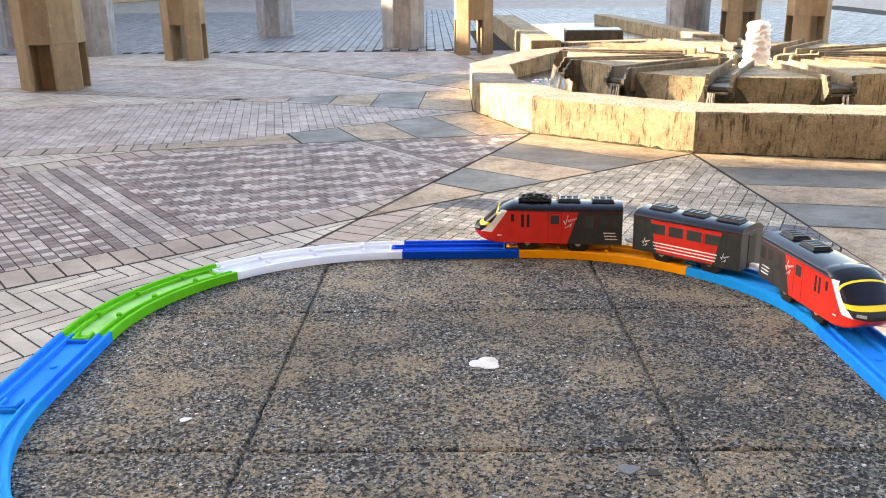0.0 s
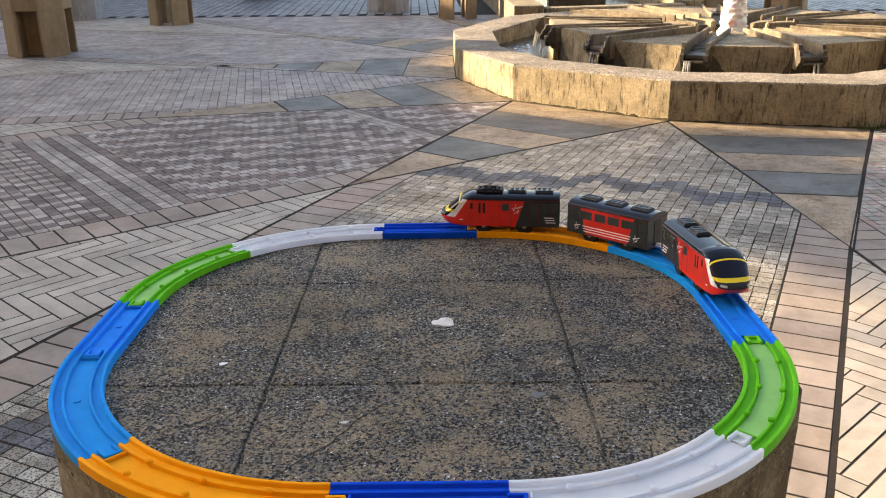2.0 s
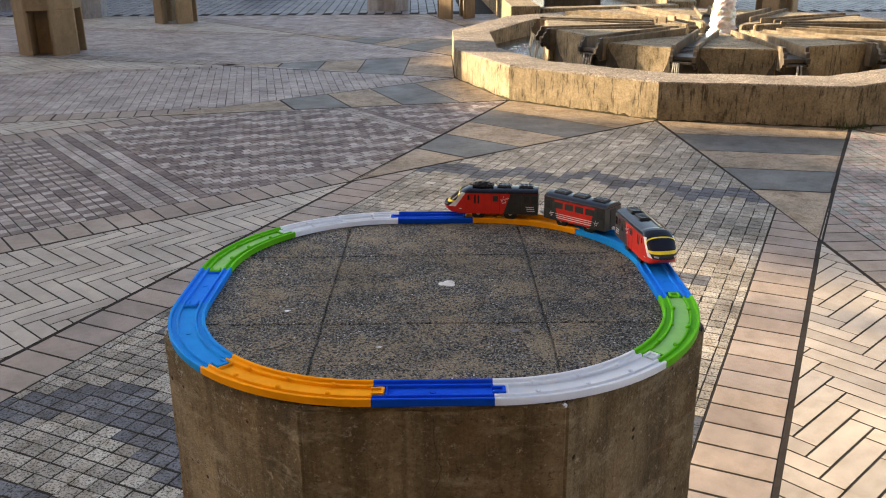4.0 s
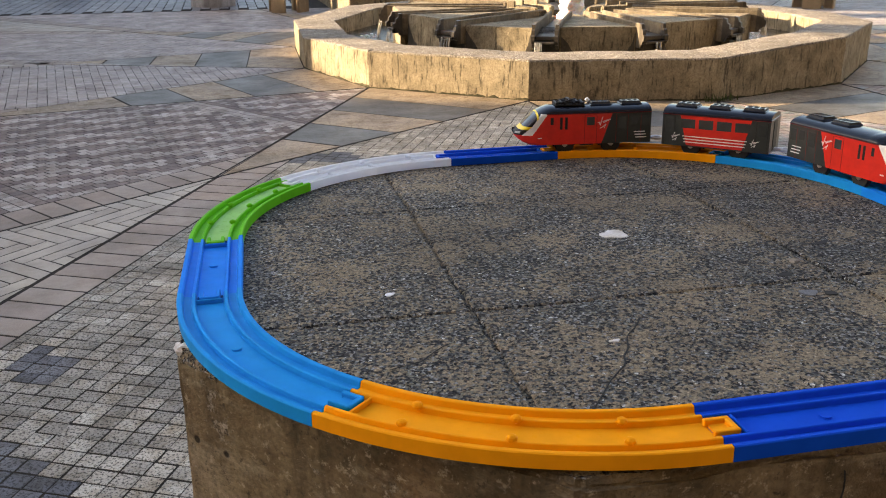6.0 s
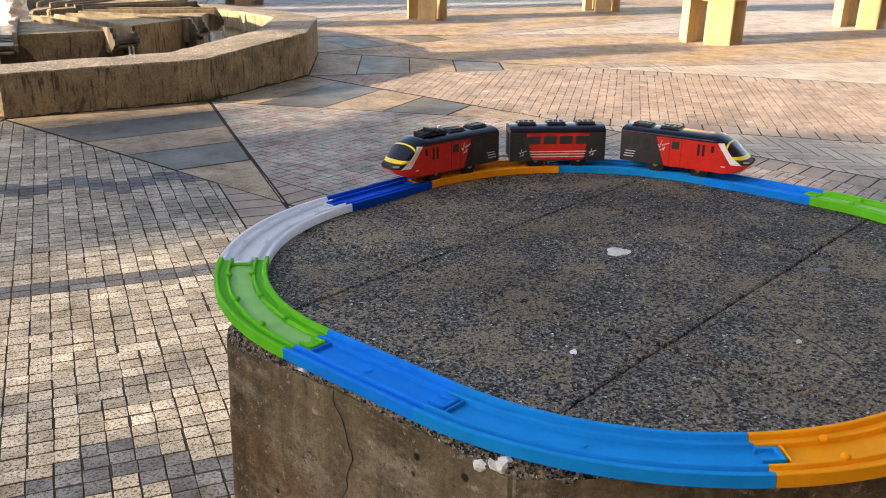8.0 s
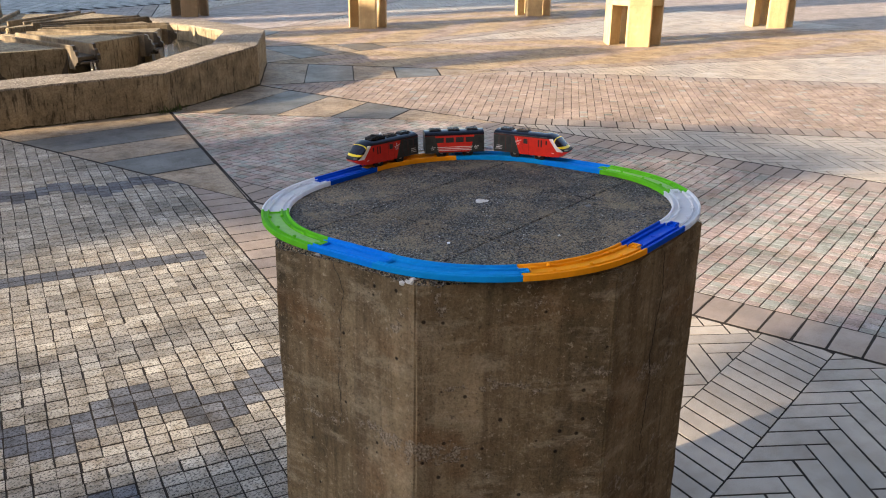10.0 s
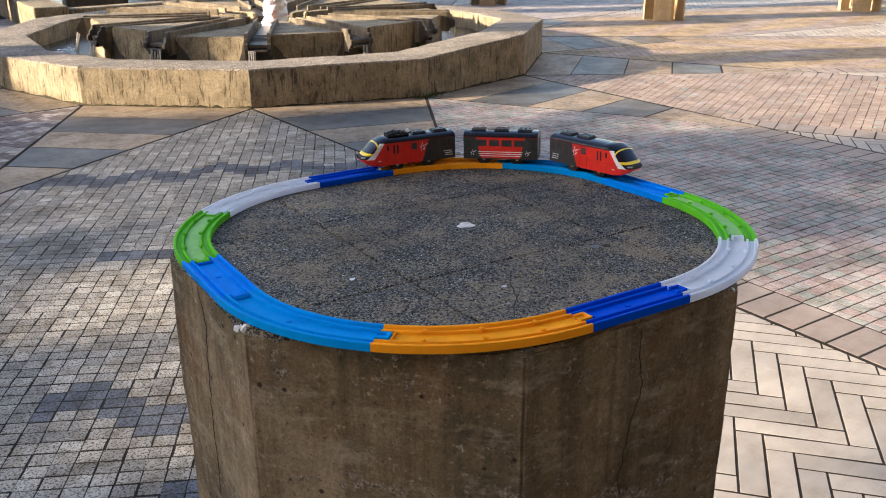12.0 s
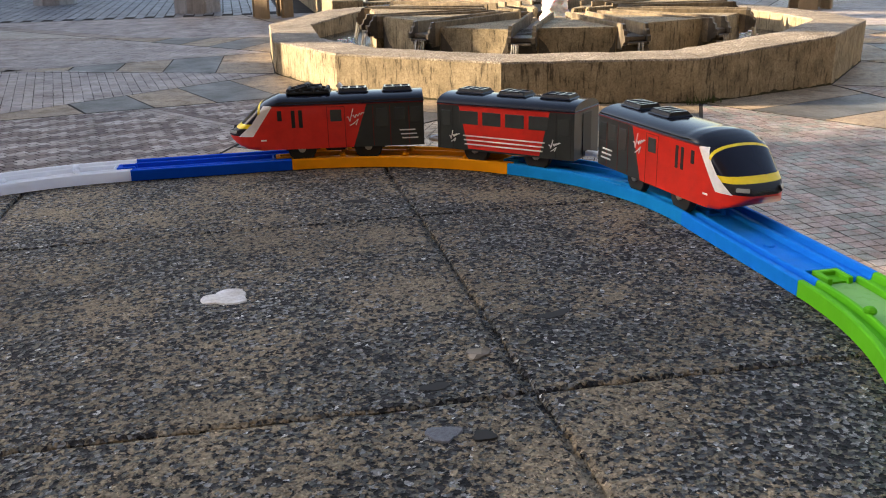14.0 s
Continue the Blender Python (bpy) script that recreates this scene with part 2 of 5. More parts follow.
def basin_face():
    """Buff cast concrete: fine dark drips, blotches, grit and air holes."""
    m, t, p = shader("buff_cast_concrete", 0.9)
    p.inputs["Specular IOR Level"].default_value = 0.2
    pos = place_of(t)
    q = t.nodes.new("ShaderNodeMapping")
    q.inputs["Scale"].default_value = (48, 48, 7)
    t.links.new(pos, q.inputs["Vector"])
    c = ramp(t, noise_of(t, pos, 7.0, 8.0, 0.72), [(0.28, (0.10, 0.082, 0.054)), (0.46, (0.235, 0.192, 0.125)), (0.70, (0.365, 0.306, 0.208))])
    drips = noise_of(t, q.outputs["Vector"], 1.0, 4.0, 0.7)
    c = mix(t, 0.75, c, ramp(t, drips, [(0.37, grey(0.16)), (0.445, grey(0.93)), (0.70, grey(1.18))]), "MULTIPLY")
    grit = noise_of(t, pos, 85.0, 6.0, 0.8)
    c = mix(t, 0.8, c, ramp(t, grit, [(0.38, grey(0.55)), (0.50, grey(0.95)), (0.66, grey(1.2))]), "MULTIPLY")
    t.links.new(c, p.inputs["Base Color"])
    relief(t, p, mix(t, 0.5, grit, drips), 0.9, 0.006)
    return m


FOUNTAIN = basin_face()


def pebbled_coping():
    """Rough washed concrete: pale and dark pebbles in worn buff mortar."""
    m, t, p = shader("rough_coping_concrete", 0.9)
    p.inputs["Specular IOR Level"].default_value = 0.2
    pos = place_of(t)
    v = node(t, "ShaderNodeTexVoronoi", Scale=135.0)
    t.links.new(pos, v.inputs["Vector"])
    stones = ramp(t, v.outputs["Color"], [(0.0, (0.075, 0.065, 0.055)), (0.22, (0.17, 0.145, 0.115)), (0.48, (0.29, 0.25, 0.20)), (0.74, (0.42, 0.38, 0.32)), (0.92, (0.55, 0.52, 0.47))], True)
    mortar = ramp(t, noise_of(t, pos, 120.0, 3.0, 0.7), [(0.35, (0.10, 0.085, 0.065)), (0.65, (0.26, 0.22, 0.165))])
    where = ramp(t, noise_of(t, pos, 16.0, 5.0, 0.7), [(0.46, grey(0.15)), (0.60, grey(0.85))])
    c = mix(t, where, stones, mortar)
    wide = ramp(t, noise_of(t, pos, 3.5, 4.0, 0.65), [(0.35, grey(0.72)), (0.62, grey(1.10))])
    t.links.new(mix(t, 1.0, c, wide, "MULTIPLY"), p.inputs["Base Color"])
    relief(t, p, v.outputs["Distance"], 0.8, 0.003)
    return m


COPING = pebbled_coping()
# water-stained concrete, its colour also lowered for the rails' unlit sides
GUTTER = cast("stained_shaded_gutter_concrete", (0.07, 0.056, 0.040), (0.17, 0.138, 0.095), (0.29, 0.24, 0.165), 0.8, 0.5, 1.0, 0.3, 0.5)
WET = cast("wet_dark_concrete", (0.035, 0.03, 0.025), (0.075, 0.065, 0.052), (0.14, 0.12, 0.10), 0.35, 0.4, 1.0, 0.2, 0.4)
# one painted concrete twice: lit tan, and a copy darkened as in shade
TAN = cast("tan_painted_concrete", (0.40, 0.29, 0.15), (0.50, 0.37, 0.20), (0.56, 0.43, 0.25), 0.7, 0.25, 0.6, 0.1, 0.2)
TANSHADE = cast("shaded_tan_concrete", (0.20, 0.145, 0.085), (0.26, 0.19, 0.115), (0.31, 0.235, 0.15), 0.7, 0.25, 0.6, 0.1, 0.2)
DARKWALL = cast("dark_sky_blocker", (0.08, 0.063, 0.047), (0.11, 0.087, 0.065), (0.14, 0.11, 0.08), 0.9, 0.2, 0.4, 0.1, 0.2)
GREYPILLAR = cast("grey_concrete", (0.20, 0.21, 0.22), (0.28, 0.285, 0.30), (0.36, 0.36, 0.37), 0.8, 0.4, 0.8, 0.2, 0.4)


def washed_top():
    """Exposed stone chips: dark and pale grains with brown sand worn through in patches."""
    m, t, p = shader("exposed_aggregate", 0.8)
    p.inputs["Specular IOR Level"].default_value = 0.2
    pos = place_of(t)
    bend = node(t, "ShaderNodeTexNoise", Scale=520.0, Detail=2.0)
    t.links.new(pos, bend.inputs["Vector"])
    far = t.nodes.new("ShaderNodeVectorMath")
    far.operation, far.inputs["Scale"].default_value = "SCALE", 0.0022
    t.links.new(bend.outputs["Color"], far.inputs[0])
    bent = t.nodes.new("ShaderNodeVectorMath")
    bent.operation = "ADD"
    t.links.new(pos, bent.inputs[0]), t.links.new(far.outputs[0], bent.inputs[1])
    v = node(t, "ShaderNodeTexVoronoi", Scale=640.0)
    t.links.new(bent.outputs[0], v.inputs["Vector"])
    small = node(t, "ShaderNodeTexVoronoi", Scale=1250.0)
    t.links.new(bent.outputs[0], small.inputs["Vector"])
    dust = ramp(t, small.outputs["Color"], [(0.0, grey(0.35)), (0.30, grey(0.9)), (0.70, (1.15, 1.2, 1.15)), (0.88, grey(1.9))], True)
    chips = ramp(t, v.outputs["Color"], [(0.0, (0.007, 0.007, 0.008)), (0.32, (0.026, 0.024, 0.026)), (0.48, (0.074, 0.077, 0.077)), (0.63, (0.135, 0.123, 0.096)), (0.76, (0.205, 0.205, 0.205)), (0.92, (0.50, 0.49, 0.47))], True)
    sand = ramp(t, noise_of(t, pos, 420.0, 2.0), [(0.3, (0.145, 0.112, 0.075)), (0.7, (0.300, 0.240, 0.165))])
    wide = noise_of(t, pos, 17.0, 6.0, 0.72)
    fine = noise_of(t, pos, 360.0, 2.0, 0.6)
    where = ramp(t, mix(t, 0.50, wide, fine), [(0.506, grey(0)), (0.544, grey(0.95))])
    c = mix(t, 0.75, mix(t, where, chips, sand), dust, "MULTIPLY")
    big = ramp(t, noise_of(t, pos, 5.0, 4.0), [(0.35, grey(0.74)), (0.65, grey(1.25))])
    t.links.new(mix(t, 1.0, c, big, "MULTIPLY"), p.inputs["Base Color"])
    relief(t, p, mix(t, 0.5, v.outputs["Distance"], where), 1.0, 0.0018)
    return m


AGGREGATE = washed_top()
CHALK = paver("white_paint_splash", [(0.76, 0.79, 0.84)], 0.12, 500, 0.1, 0.8)
DARKHOLE = paint("dark_pit", (0.02, 0.02, 0.02), 0.9)
DARKSTONE = cast("dark_grey_stone", (0.06, 0.065, 0.075), (0.10, 0.105, 0.12), (0.16, 0.165, 0.18), 0.6, 0.0, 3.0, 0.2, 0.4)
MOSS = cast("moss", (0.02, 0.03, 0.01), (0.05, 0.07, 0.02), (0.09, 0.10, 0.04), 0.95, 0.0, 3.0, 0.3, 0.8)

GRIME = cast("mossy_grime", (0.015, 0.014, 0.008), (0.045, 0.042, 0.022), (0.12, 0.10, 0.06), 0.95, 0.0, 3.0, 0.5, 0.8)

# plastics
NAVY = plastic("navy_blue_plastic", (0.0, 0.062, 0.52), 0.38)
BLUE = plastic("bright_blue_plastic", (0.0, 0.185, 0.68), 0.38)
AZURE = plastic("clear_azure_plastic", (0.0, 0.222, 0.60), 0.36)
ORANGE = plastic("orange_plastic", (0.76, 0.295, 0.012), 0.32)
GREEN = plastic("lime_green_plastic", (0.092, 0.42, 0.020), 0.36)
MILKY = plastic("milky_clear_plastic", (0.77, 0.80, 0.835), 0.30)
_t = MILKY.node_tree
_back = node(_t, "ShaderNodeBsdfTranslucent", Color=(0.80, 0.86, 0.94, 1))
_both = _t.nodes.new("ShaderNodeMixShader")
_both.inputs[0].default_value = 0.5
_t.links.new(_t.nodes["Principled BSDF"].outputs[0], _both.inputs[1])
_t.links.new(_back.outputs[0], _both.inputs[2])
_t.links.new(_both.outputs[0], _t.nodes["Material Output"].inputs["Surface"])
CLEARGREEN = plastic("clear_green_floor", (0.20, 0.44, 0.13), 0.3)
SLOTBLUE = plastic("deep_blue_slot", (0.0, 0.03, 0.14), 0.5)
RED = paint("red_plastic", (0.62, 0.026, 0.016), 0.28, 0.0, 0.3)
CHARCOAL = paint("charcoal_plastic", (0.028, 0.034, 0.034), 0.38)
BLACK = paint("gloss_black_plastic", (0.005, 0.005, 0.010), 0.13)
BLACK.node_tree.nodes["Principled BSDF"].inputs["Specular IOR Level"].default_value = 0.22
MATTBLACK = paint("black_rubber", (0.012, 0.012, 0.013), 0.6)
SMOKED = paint("smoked_window", (0.045, 0.052, 0.052), 0.25)
GLASS = paint("dark_windscreen", (0.008, 0.007, 0.016), 0.16, 0.0, 0.12)
GLASS.node_tree.nodes["Principled BSDF"].inputs["Specular IOR Level"].default_value = 0.15
YELLOW = paint("yellow_plastic", (0.80, 0.60, 0.012), 0.35)
WHITE = paint("white_plastic", (0.78, 0.78, 0.78), 0.4)
DARKRED = paint("shadow_red_line", (0.16, 0.008, 0.006), 0.5)
LAMPGLASS = paint("lamp_glass", (0.27, 0.30, 0.28), 0.12)
STEEL = paint("axle_steel", (0.45, 0.43, 0.38), 0.35, 0.8)


def water_of():
    m, t, p = shader("pool_water", 0.04)
    p.inputs["Base Color"].default_value = (0.035, 0.035, 0.028, 1)
    p.inputs["IOR"].default_value = 1.33
    relief(t, p, noise_of(t, place_of(t), 26.0, 3.0, 0.6), 0.5, 0.02)
    return m


WATER = water_of()


def foam_of():
    m, t, p = shader("white_water", 0.35)
    pos = place_of(t)
    t.links.new(ramp(t, noise_of(t, pos, 40.0, 4.0), [(0.3, (0.70, 0.74, 0.78)), (0.6, (0.92, 0.92, 0.90))]), p.inputs["Base Color"])
    p.inputs["Subsurface Weight"].default_value = 0.3
    relief(t, p, noise_of(t, pos, 70.0, 4.0), 0.8, 0.01)
    return m


FOAM = foam_of()
SPRAY, _t, _p = shader("running_water", 0.05)
_p.inputs["Base Color"].default_value = (0.85, 0.85, 0.82, 1)
_p.inputs["Transmission Weight"].default_value = 0.7


# ---------------------------------------------------------------- building helpers
def mesh_of(bm, name, *mats, smooth=False):
    me = bpy.data.meshes.new(name)
    bm.normal_update()
    bm.to_mesh(me)
    bm.free()
    for m in mats:
        me.materials.append(m)
    if smooth:
        for f in me.polygons:
            f.use_smooth = True
    return me


def data_of(name, verts, faces, *mats, marks=None, smooth=False):
    me = bpy.data.meshes.new(name)
    me.from_pydata([tuple(v) for v in verts], [], faces)
    for m in mats:
        me.materials.append(m)
    if marks is not None:
        me.polygons.foreach_set("material_index", marks)
    if smooth:
        me.polygons.foreach_set("use_smooth", [True] * len(faces))
    me.update()
    return me


def part(name, bm, material, parent, label="", smooth=False, m=None):
    me = mesh_of(bm, name, material, smooth=smooth) if isinstance(bm, bmesh.types.BMesh) else bm
    ob = new(name, me)
    if parent:
        ob.parent = parent
    if m is not None:
        ob.matrix_basis = m
    return tagged(ob, label)


def thing(name, label, category, group="", kind="", m=None):
    ob = new(name)
    ob.empty_display_size = 0.02
    if m is not None:
        ob.matrix_basis = m
    return tagged(ob, label, category, group, kind)


def add_box(bm, x0, x1, y0, y1, z0, z1, bevel=0.0, m=None, seg=1):
    r = bmesh.ops.create_cube(bm, size=1.0, matrix=Matrix.Translation(((x0 + x1) / 2, (y0 + y1) / 2, (z0 + z1) / 2)) @ Matrix.Diagonal((x1 - x0, y1 - y0, z1 - z0, 1)))
    vs = r["verts"]
    if bevel:
        es = list({e for v in vs for e in v.link_edges})
        out = bmesh.ops.bevel(bm, geom=es, offset=bevel, segments=seg, affect="EDGES", profile=0.6)
        vs = list({v for f in out["faces"] for v in f.verts} | {v for v in vs if v.is_valid})
    if m is not None:
        bmesh.ops.transform(bm, matrix=m, verts=[v for v in vs if v.is_valid])
    return vs


def box(*a, **k):
    bm = bmesh.new()
    add_box(bm, *a, **k)
    return bm


def add_rod(bm, a, b, r, n=10, r2=None):
    a, b = Vector(a), Vector(b)
    m = Matrix.Translation((a + b) / 2) @ (b - a).to_track_quat("Z", "Y").to_matrix().to_4x4()
    bmesh.ops.create_cone(bm, cap_ends=True, segments=n, radius1=r, radius2=r if r2 is None else r2, depth=(b - a).length, matrix=m)


def rod(*a, **k):
    bm = bmesh.new()
    add_rod(bm, *a, **k)
    return bm


def prism(poly, z0, z1, top=None):
    """A flat polygon drawn up from z0 to z1; top(x, y) gives the height of an uneven top."""
    n = len(poly)
    vs = [(x, y, z0) for x, y in poly] + [(x, y, top(x, y) if top else z1) for x, y in poly]
    fs = [list(range(n - 1, -1, -1)), list(range(n, 2 * n))] + [[i, (i + 1) % n, n + (i + 1) % n, n + i] for i in range(n)]
    return vs, fs


def clip(poly, a, b, c):
    """The part of a polygon where a x + b y <= c."""
    out = []
    for i, p in enumerate(poly):
        q = poly[(i + 1) % len(poly)]
        dp, dq = a * p[0] + b * p[1] - c, a * q[0] + b * q[1] - c
        if dp <= 0:
            out.append(p)
        if (dp < 0 < dq) or (dq < 0 < dp):
            k = dp / (dp - dq)
            out.append((p[0] + k * (q[0] - p[0]), p[1] + k * (q[1] - p[1])))
    return out


def inside_planes(poly):
    """Half planes of a convex polygon that runs counterclockwise."""
    out = []
    for i, p in enumerate(poly):
        q = poly[(i + 1) % len(poly)]
        a, b = q[1] - p[1], p[0] - q[0]
        k = math.hypot(a, b)
        out.append((a / k, b / k, (a * p[0] + b * p[1]) / k))
    return out


def area_of(poly):
    return 0.5 * sum(p[0] * q[1] - q[0] * p[1] for p, q in zip(poly, poly[1:] + poly[:1]))


def ccw(poly):
    return list(poly) if area_of(poly) > 0 else list(poly)[::-1]

# ---------------------------------------------------------------- plan of the plaza
CX, CY = 2.41, 6.90                    # middle of the fountain
STEP, FIRST = 27.8, 245.2              # degrees between two corners; corner number 2
R_OUT, R_IN = 2.39, 2.03               # the basin's wall
HALF, EDGE, APEX = 0.885, 1.10, 4.53   # a spoke's half width without and with its border; the panel triangles' tips


def angle(k):
    turn = 1.5 if k % 13 == 0 else 0.0      # one spoke stands off the even ring
    return radians(FIRST + STEP * (k - 2) + turn)


def half_step(k):
    """Half the angle between the spokes k and k + 1."""
    return (angle(k + 1) - angle(k)) / 2


def polar(r, a):
    return (CX + r * math.cos(a), CY + r * math.sin(a))


# the basin's corners that stand off the even ring: degrees and radius
CORNERS = {0: (193.7, 2.347), 1: (218.2, 2.43), 2: (245.35, 2.418), 3: (272.9, 2.47), 4: (299.6, 2.44)}


def rim(k, r):
    """A corner of the basin's wall, r from the middle on the even ring."""
    k %= 13
    if k in CORNERS:
        a, far = CORNERS[k]
        return polar(r * far / R_OUT, radians(a))
    return polar(r, angle(k))


def spoke(k, u, v):
    c, s = math.cos(angle(k)), math.sin(angle(k))
    return (CX + u * c - v * s, CY + u * s + v * c)


def spoke_edge(k, side, v):
    """How far out, along the spoke k, its pointed end reaches the width v."""
    other = k if side > 0 else k - 1
    mid = (angle(other) + angle(other + 1)) / 2
    tip = rim(k, R_OUT)
    apex = polar(APEX * math.sin(radians(STEP / 2)) / math.sin(half_step(other)), mid)
    c, s = math.cos(angle(k)), math.sin(angle(k))
    (u0, v0), (u1, v1) = ((c * (p[0] - CX) + s * (p[1] - CY), -s * (p[0] - CX) + c * (p[1] - CY)) for p in (tip, apex))
    return u0 + (side * v - v0) * (u1 - u0) / (v1 - v0)


ground = part("ground", data_of("ground", [(-400, -400, -0.012), (400, -400, -0.012), (400, 400, -0.012), (-400, 400, -0.012)], [[0, 1, 2, 3]], GROUND), None, None)
tagged(ground, "brownish plaza paving that reaches into the distance", "ground", kind="structure")
bed = part("ground_bed", data_of("ground_bed", [(p[0], p[1], -0.0009) for p in (polar(10.15, radians(a)) for a in range(0, 360, 10))], [list(range(36))], JOINT), None, None)
tagged(bed, "dark jointing sand under the paving", "ground", kind="structure")

# ---------------------------------------------------------------- unseen blockers added to shade the plaza, beyond the view
SD, SS = (-ca, -sa), (-sa, ca)         # the way the light goes over the ground, and across it
if SS[1] < 0:
    SS = (-SS[0], -SS[1])


def shade_block(bm, s0, s1, z0, z1, far=20.0, deep=1.0):
    q = [(-far * SD[0] + s * SS[0] - d * SD[0], -far * SD[1] + s * SS[1] - d * SD[1]) for s, d in ((s0, 0), (s1, 0), (s1, deep), (s0, deep))]
    vs, fs = prism(ccw(q), z0, z1)
    made = [bm.verts.new(v) for v in vs]
    for f in fs:
        bm.faces.new([made[i] for i in f])


bm = bmesh.new()
shades = random.Random(11)
for s0, s1, z1 in ((-40, 0.1, 7.15), (0.1, 0.9, 5.80), (0.9, 1.6, 5.58), (1.6, 2.2, 5.46), (2.2, 2.62, 5.58), (2.62, 4.8, 5.36), (4.8, 5.5, 5.26), (5.5, 6.6, 5.20), (6.6, 8.0, 5.0), (8.0, 10.9, 4.9), (10.9, 60, 9.0)):
    shade_block(bm, s0, s1, 0, z1)
# unseen slats added on top to let half the sun through, closed above
for s0, s1, z1 in ((2.62, 2.95, 6.90), (2.95, 3.4, 6.72), (3.4, 3.7, 6.50), (3.7, 4.1, 6.28), (4.1, 4.4, 5.99), (4.4, 4.8, 6.05)):
    for i in range(6):
        shade_block(bm, s0, s1, 5.395 + 0.095 * i, 5.447 + 0.095 * i, 20.0, 0.05)
    shade_block(bm, s0, s1, 5.95, z1)
for s0 in (2.62, 3.35, 4.05, 4.76):
    shade_block(bm, s0, s0 + 0.03, 5.3, 6.0, 20.05, 0.06)
shade_wall_west = part("shade_wall_west", bm, TANSHADE, None)
tagged(shade_wall_west, "unseen stepped wall added to shade the plaza", "wall", kind="structure")
# unseen beam, added to cast a ragged shade strip over the paving
bm = bmesh.new()
for s0, s1, z0, z1 in ((0.1, 0.65, 6.12, 7.1), (4.1, 4.4, 6.2, 6.4)):
    shade_block(bm, s0, s1, z0, z1, 20.0, 0.3)
for i in range(18):
    s0 = 1.45 + 0.065 * i
    low = 6.44 if s0 < 1.85 else 6.22
    shade_block(bm, s0, s0 + 0.066, low + shades.uniform(-0.07, 0.07), 6.48 + shades.uniform(-0.06, 0.06), 20.0, 0.3)
    if s0 > 1.75:
        shade_block(bm, s0, s0 + 0.066, 6.60 + shades.uniform(-0.03, 0.05), 6.86 + shades.uniform(-0.06, 0.06), 20.0, 0.3)
for i in range(9):
    s0 = shades.uniform(1.5, 2.6)
    z0 = shades.uniform(5.95, 6.15)
    shade_block(bm, s0, s0 + shades.uniform(0.04, 0.12), z0, 6.40, 20.35, 0.1)
for s in (0.12, 1.52, 2.55):
    shade_block(bm, s, s + 0.05, 5.4, 6.2, 20.1, 0.1)
beam = part("shade_beam_west", bm, TANSHADE, None)
# unseen dark wall, added to keep sky light off the south faces
shade_wall_south = part("shade_wall_south", box(-40, 40, -8.4, -8.0, 0, 22.0), DARKWALL, None)
tagged(shade_wall_south, "unseen tall dark brown wall added to cut the southern sky light", "wall", kind="structure")
tagged(beam, "unseen jagged beam on short posts added to shade the plaza", "beam", kind="structure")

# ---------------------------------------------------------------- fountain
TOPS = {0: 0.235, 1: 0.248, 2: 0.25, 3: 0.262, 4: 0.315, 5: 0.30, 12: 0.235}


def wall_top(k):
    return TOPS.get(k % 13, 0.26)


basin = thing("fountain_basin", "low many-sided buff concrete basin with a rough pale coping", "fountain")
for k in range(13):
    cut = [rim(k, R_OUT), rim(k + 1, R_OUT), rim(k + 1, R_IN), rim(k, R_IN)]
    h0, h1 = wall_top(k), wall_top(k + 1)
    hs = [h0, h1, h1, h0]
    # upright faces with a little batter, then the coping
    vs = [(x, y, -0.02) for x, y in cut] + [(x, y, h - 0.012) for (x, y), h in zip(cut, hs)]
    fs = [[0, 1, 5, 4], [2, 3, 7, 6], [1, 2, 6, 5], [3, 0, 4, 7], [4, 5, 6, 7]]
    part("wall_side", data_of("wall_side", vs, fs, FOUNTAIN), None, basin)
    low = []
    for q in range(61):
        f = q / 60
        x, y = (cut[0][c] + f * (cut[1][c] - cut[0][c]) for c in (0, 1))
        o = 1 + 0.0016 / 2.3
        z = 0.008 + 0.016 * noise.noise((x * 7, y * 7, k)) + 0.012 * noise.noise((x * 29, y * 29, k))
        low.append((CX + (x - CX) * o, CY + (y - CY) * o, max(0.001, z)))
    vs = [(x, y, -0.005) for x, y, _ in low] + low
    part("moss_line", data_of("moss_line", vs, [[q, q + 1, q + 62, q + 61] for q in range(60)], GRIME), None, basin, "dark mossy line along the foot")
    bm = bmesh.new()
    n = 16
    rows = []
    for i in range(n + 1):
        f = i / n
        row = []
        for r, dz in ((R_OUT + 0.001, -0.014), (R_OUT - 0.004, -0.002), (R_OUT - 0.06, 0.0), ((R_OUT + R_IN) / 2, 0.001), (R_IN + 0.06, 0.0), (R_IN - 0.002, -0.004), (R_IN - 0.006, -0.016)):
            p0, p1 = rim(k, r), rim(k + 1, r)
            x, y = p0[0] + f * (p1[0] - p0[0]), p0[1] + f * (p1[1] - p0[1])
            j = noise.noise((x * 9, y * 9, k)) * 0.004 + noise.noise((x * 31, y * 31, k)) * 0.003
            row.append(bm.verts.new((x, y, h0 + f * (h1 - h0) + dz + j)))
        rows.append(row)
    for a, b in zip(rows, rows[1:]):
        for i in range(6):
            bm.faces.new((a[i], b[i], b[i + 1], a[i + 1]))
    bmesh.ops.recalc_face_normals(bm, faces=bm.faces)
    part("coping", bm, COPING, basin, "rough pale coping")
vs = [(*rim(k, R_IN + 0.02), 0.10) for k in range(13)]
pool = part("water", data_of("water", vs, [list(range(13))], WATER), None, None)
tagged(pool, "still dark water in the fountain basin", "water", kind="structure")
pool_floor = part("pool_floor", data_of("pool_floor", [(x, y, 0.01) for x, y, _ in vs], [list(range(13))], WET), None, basin)

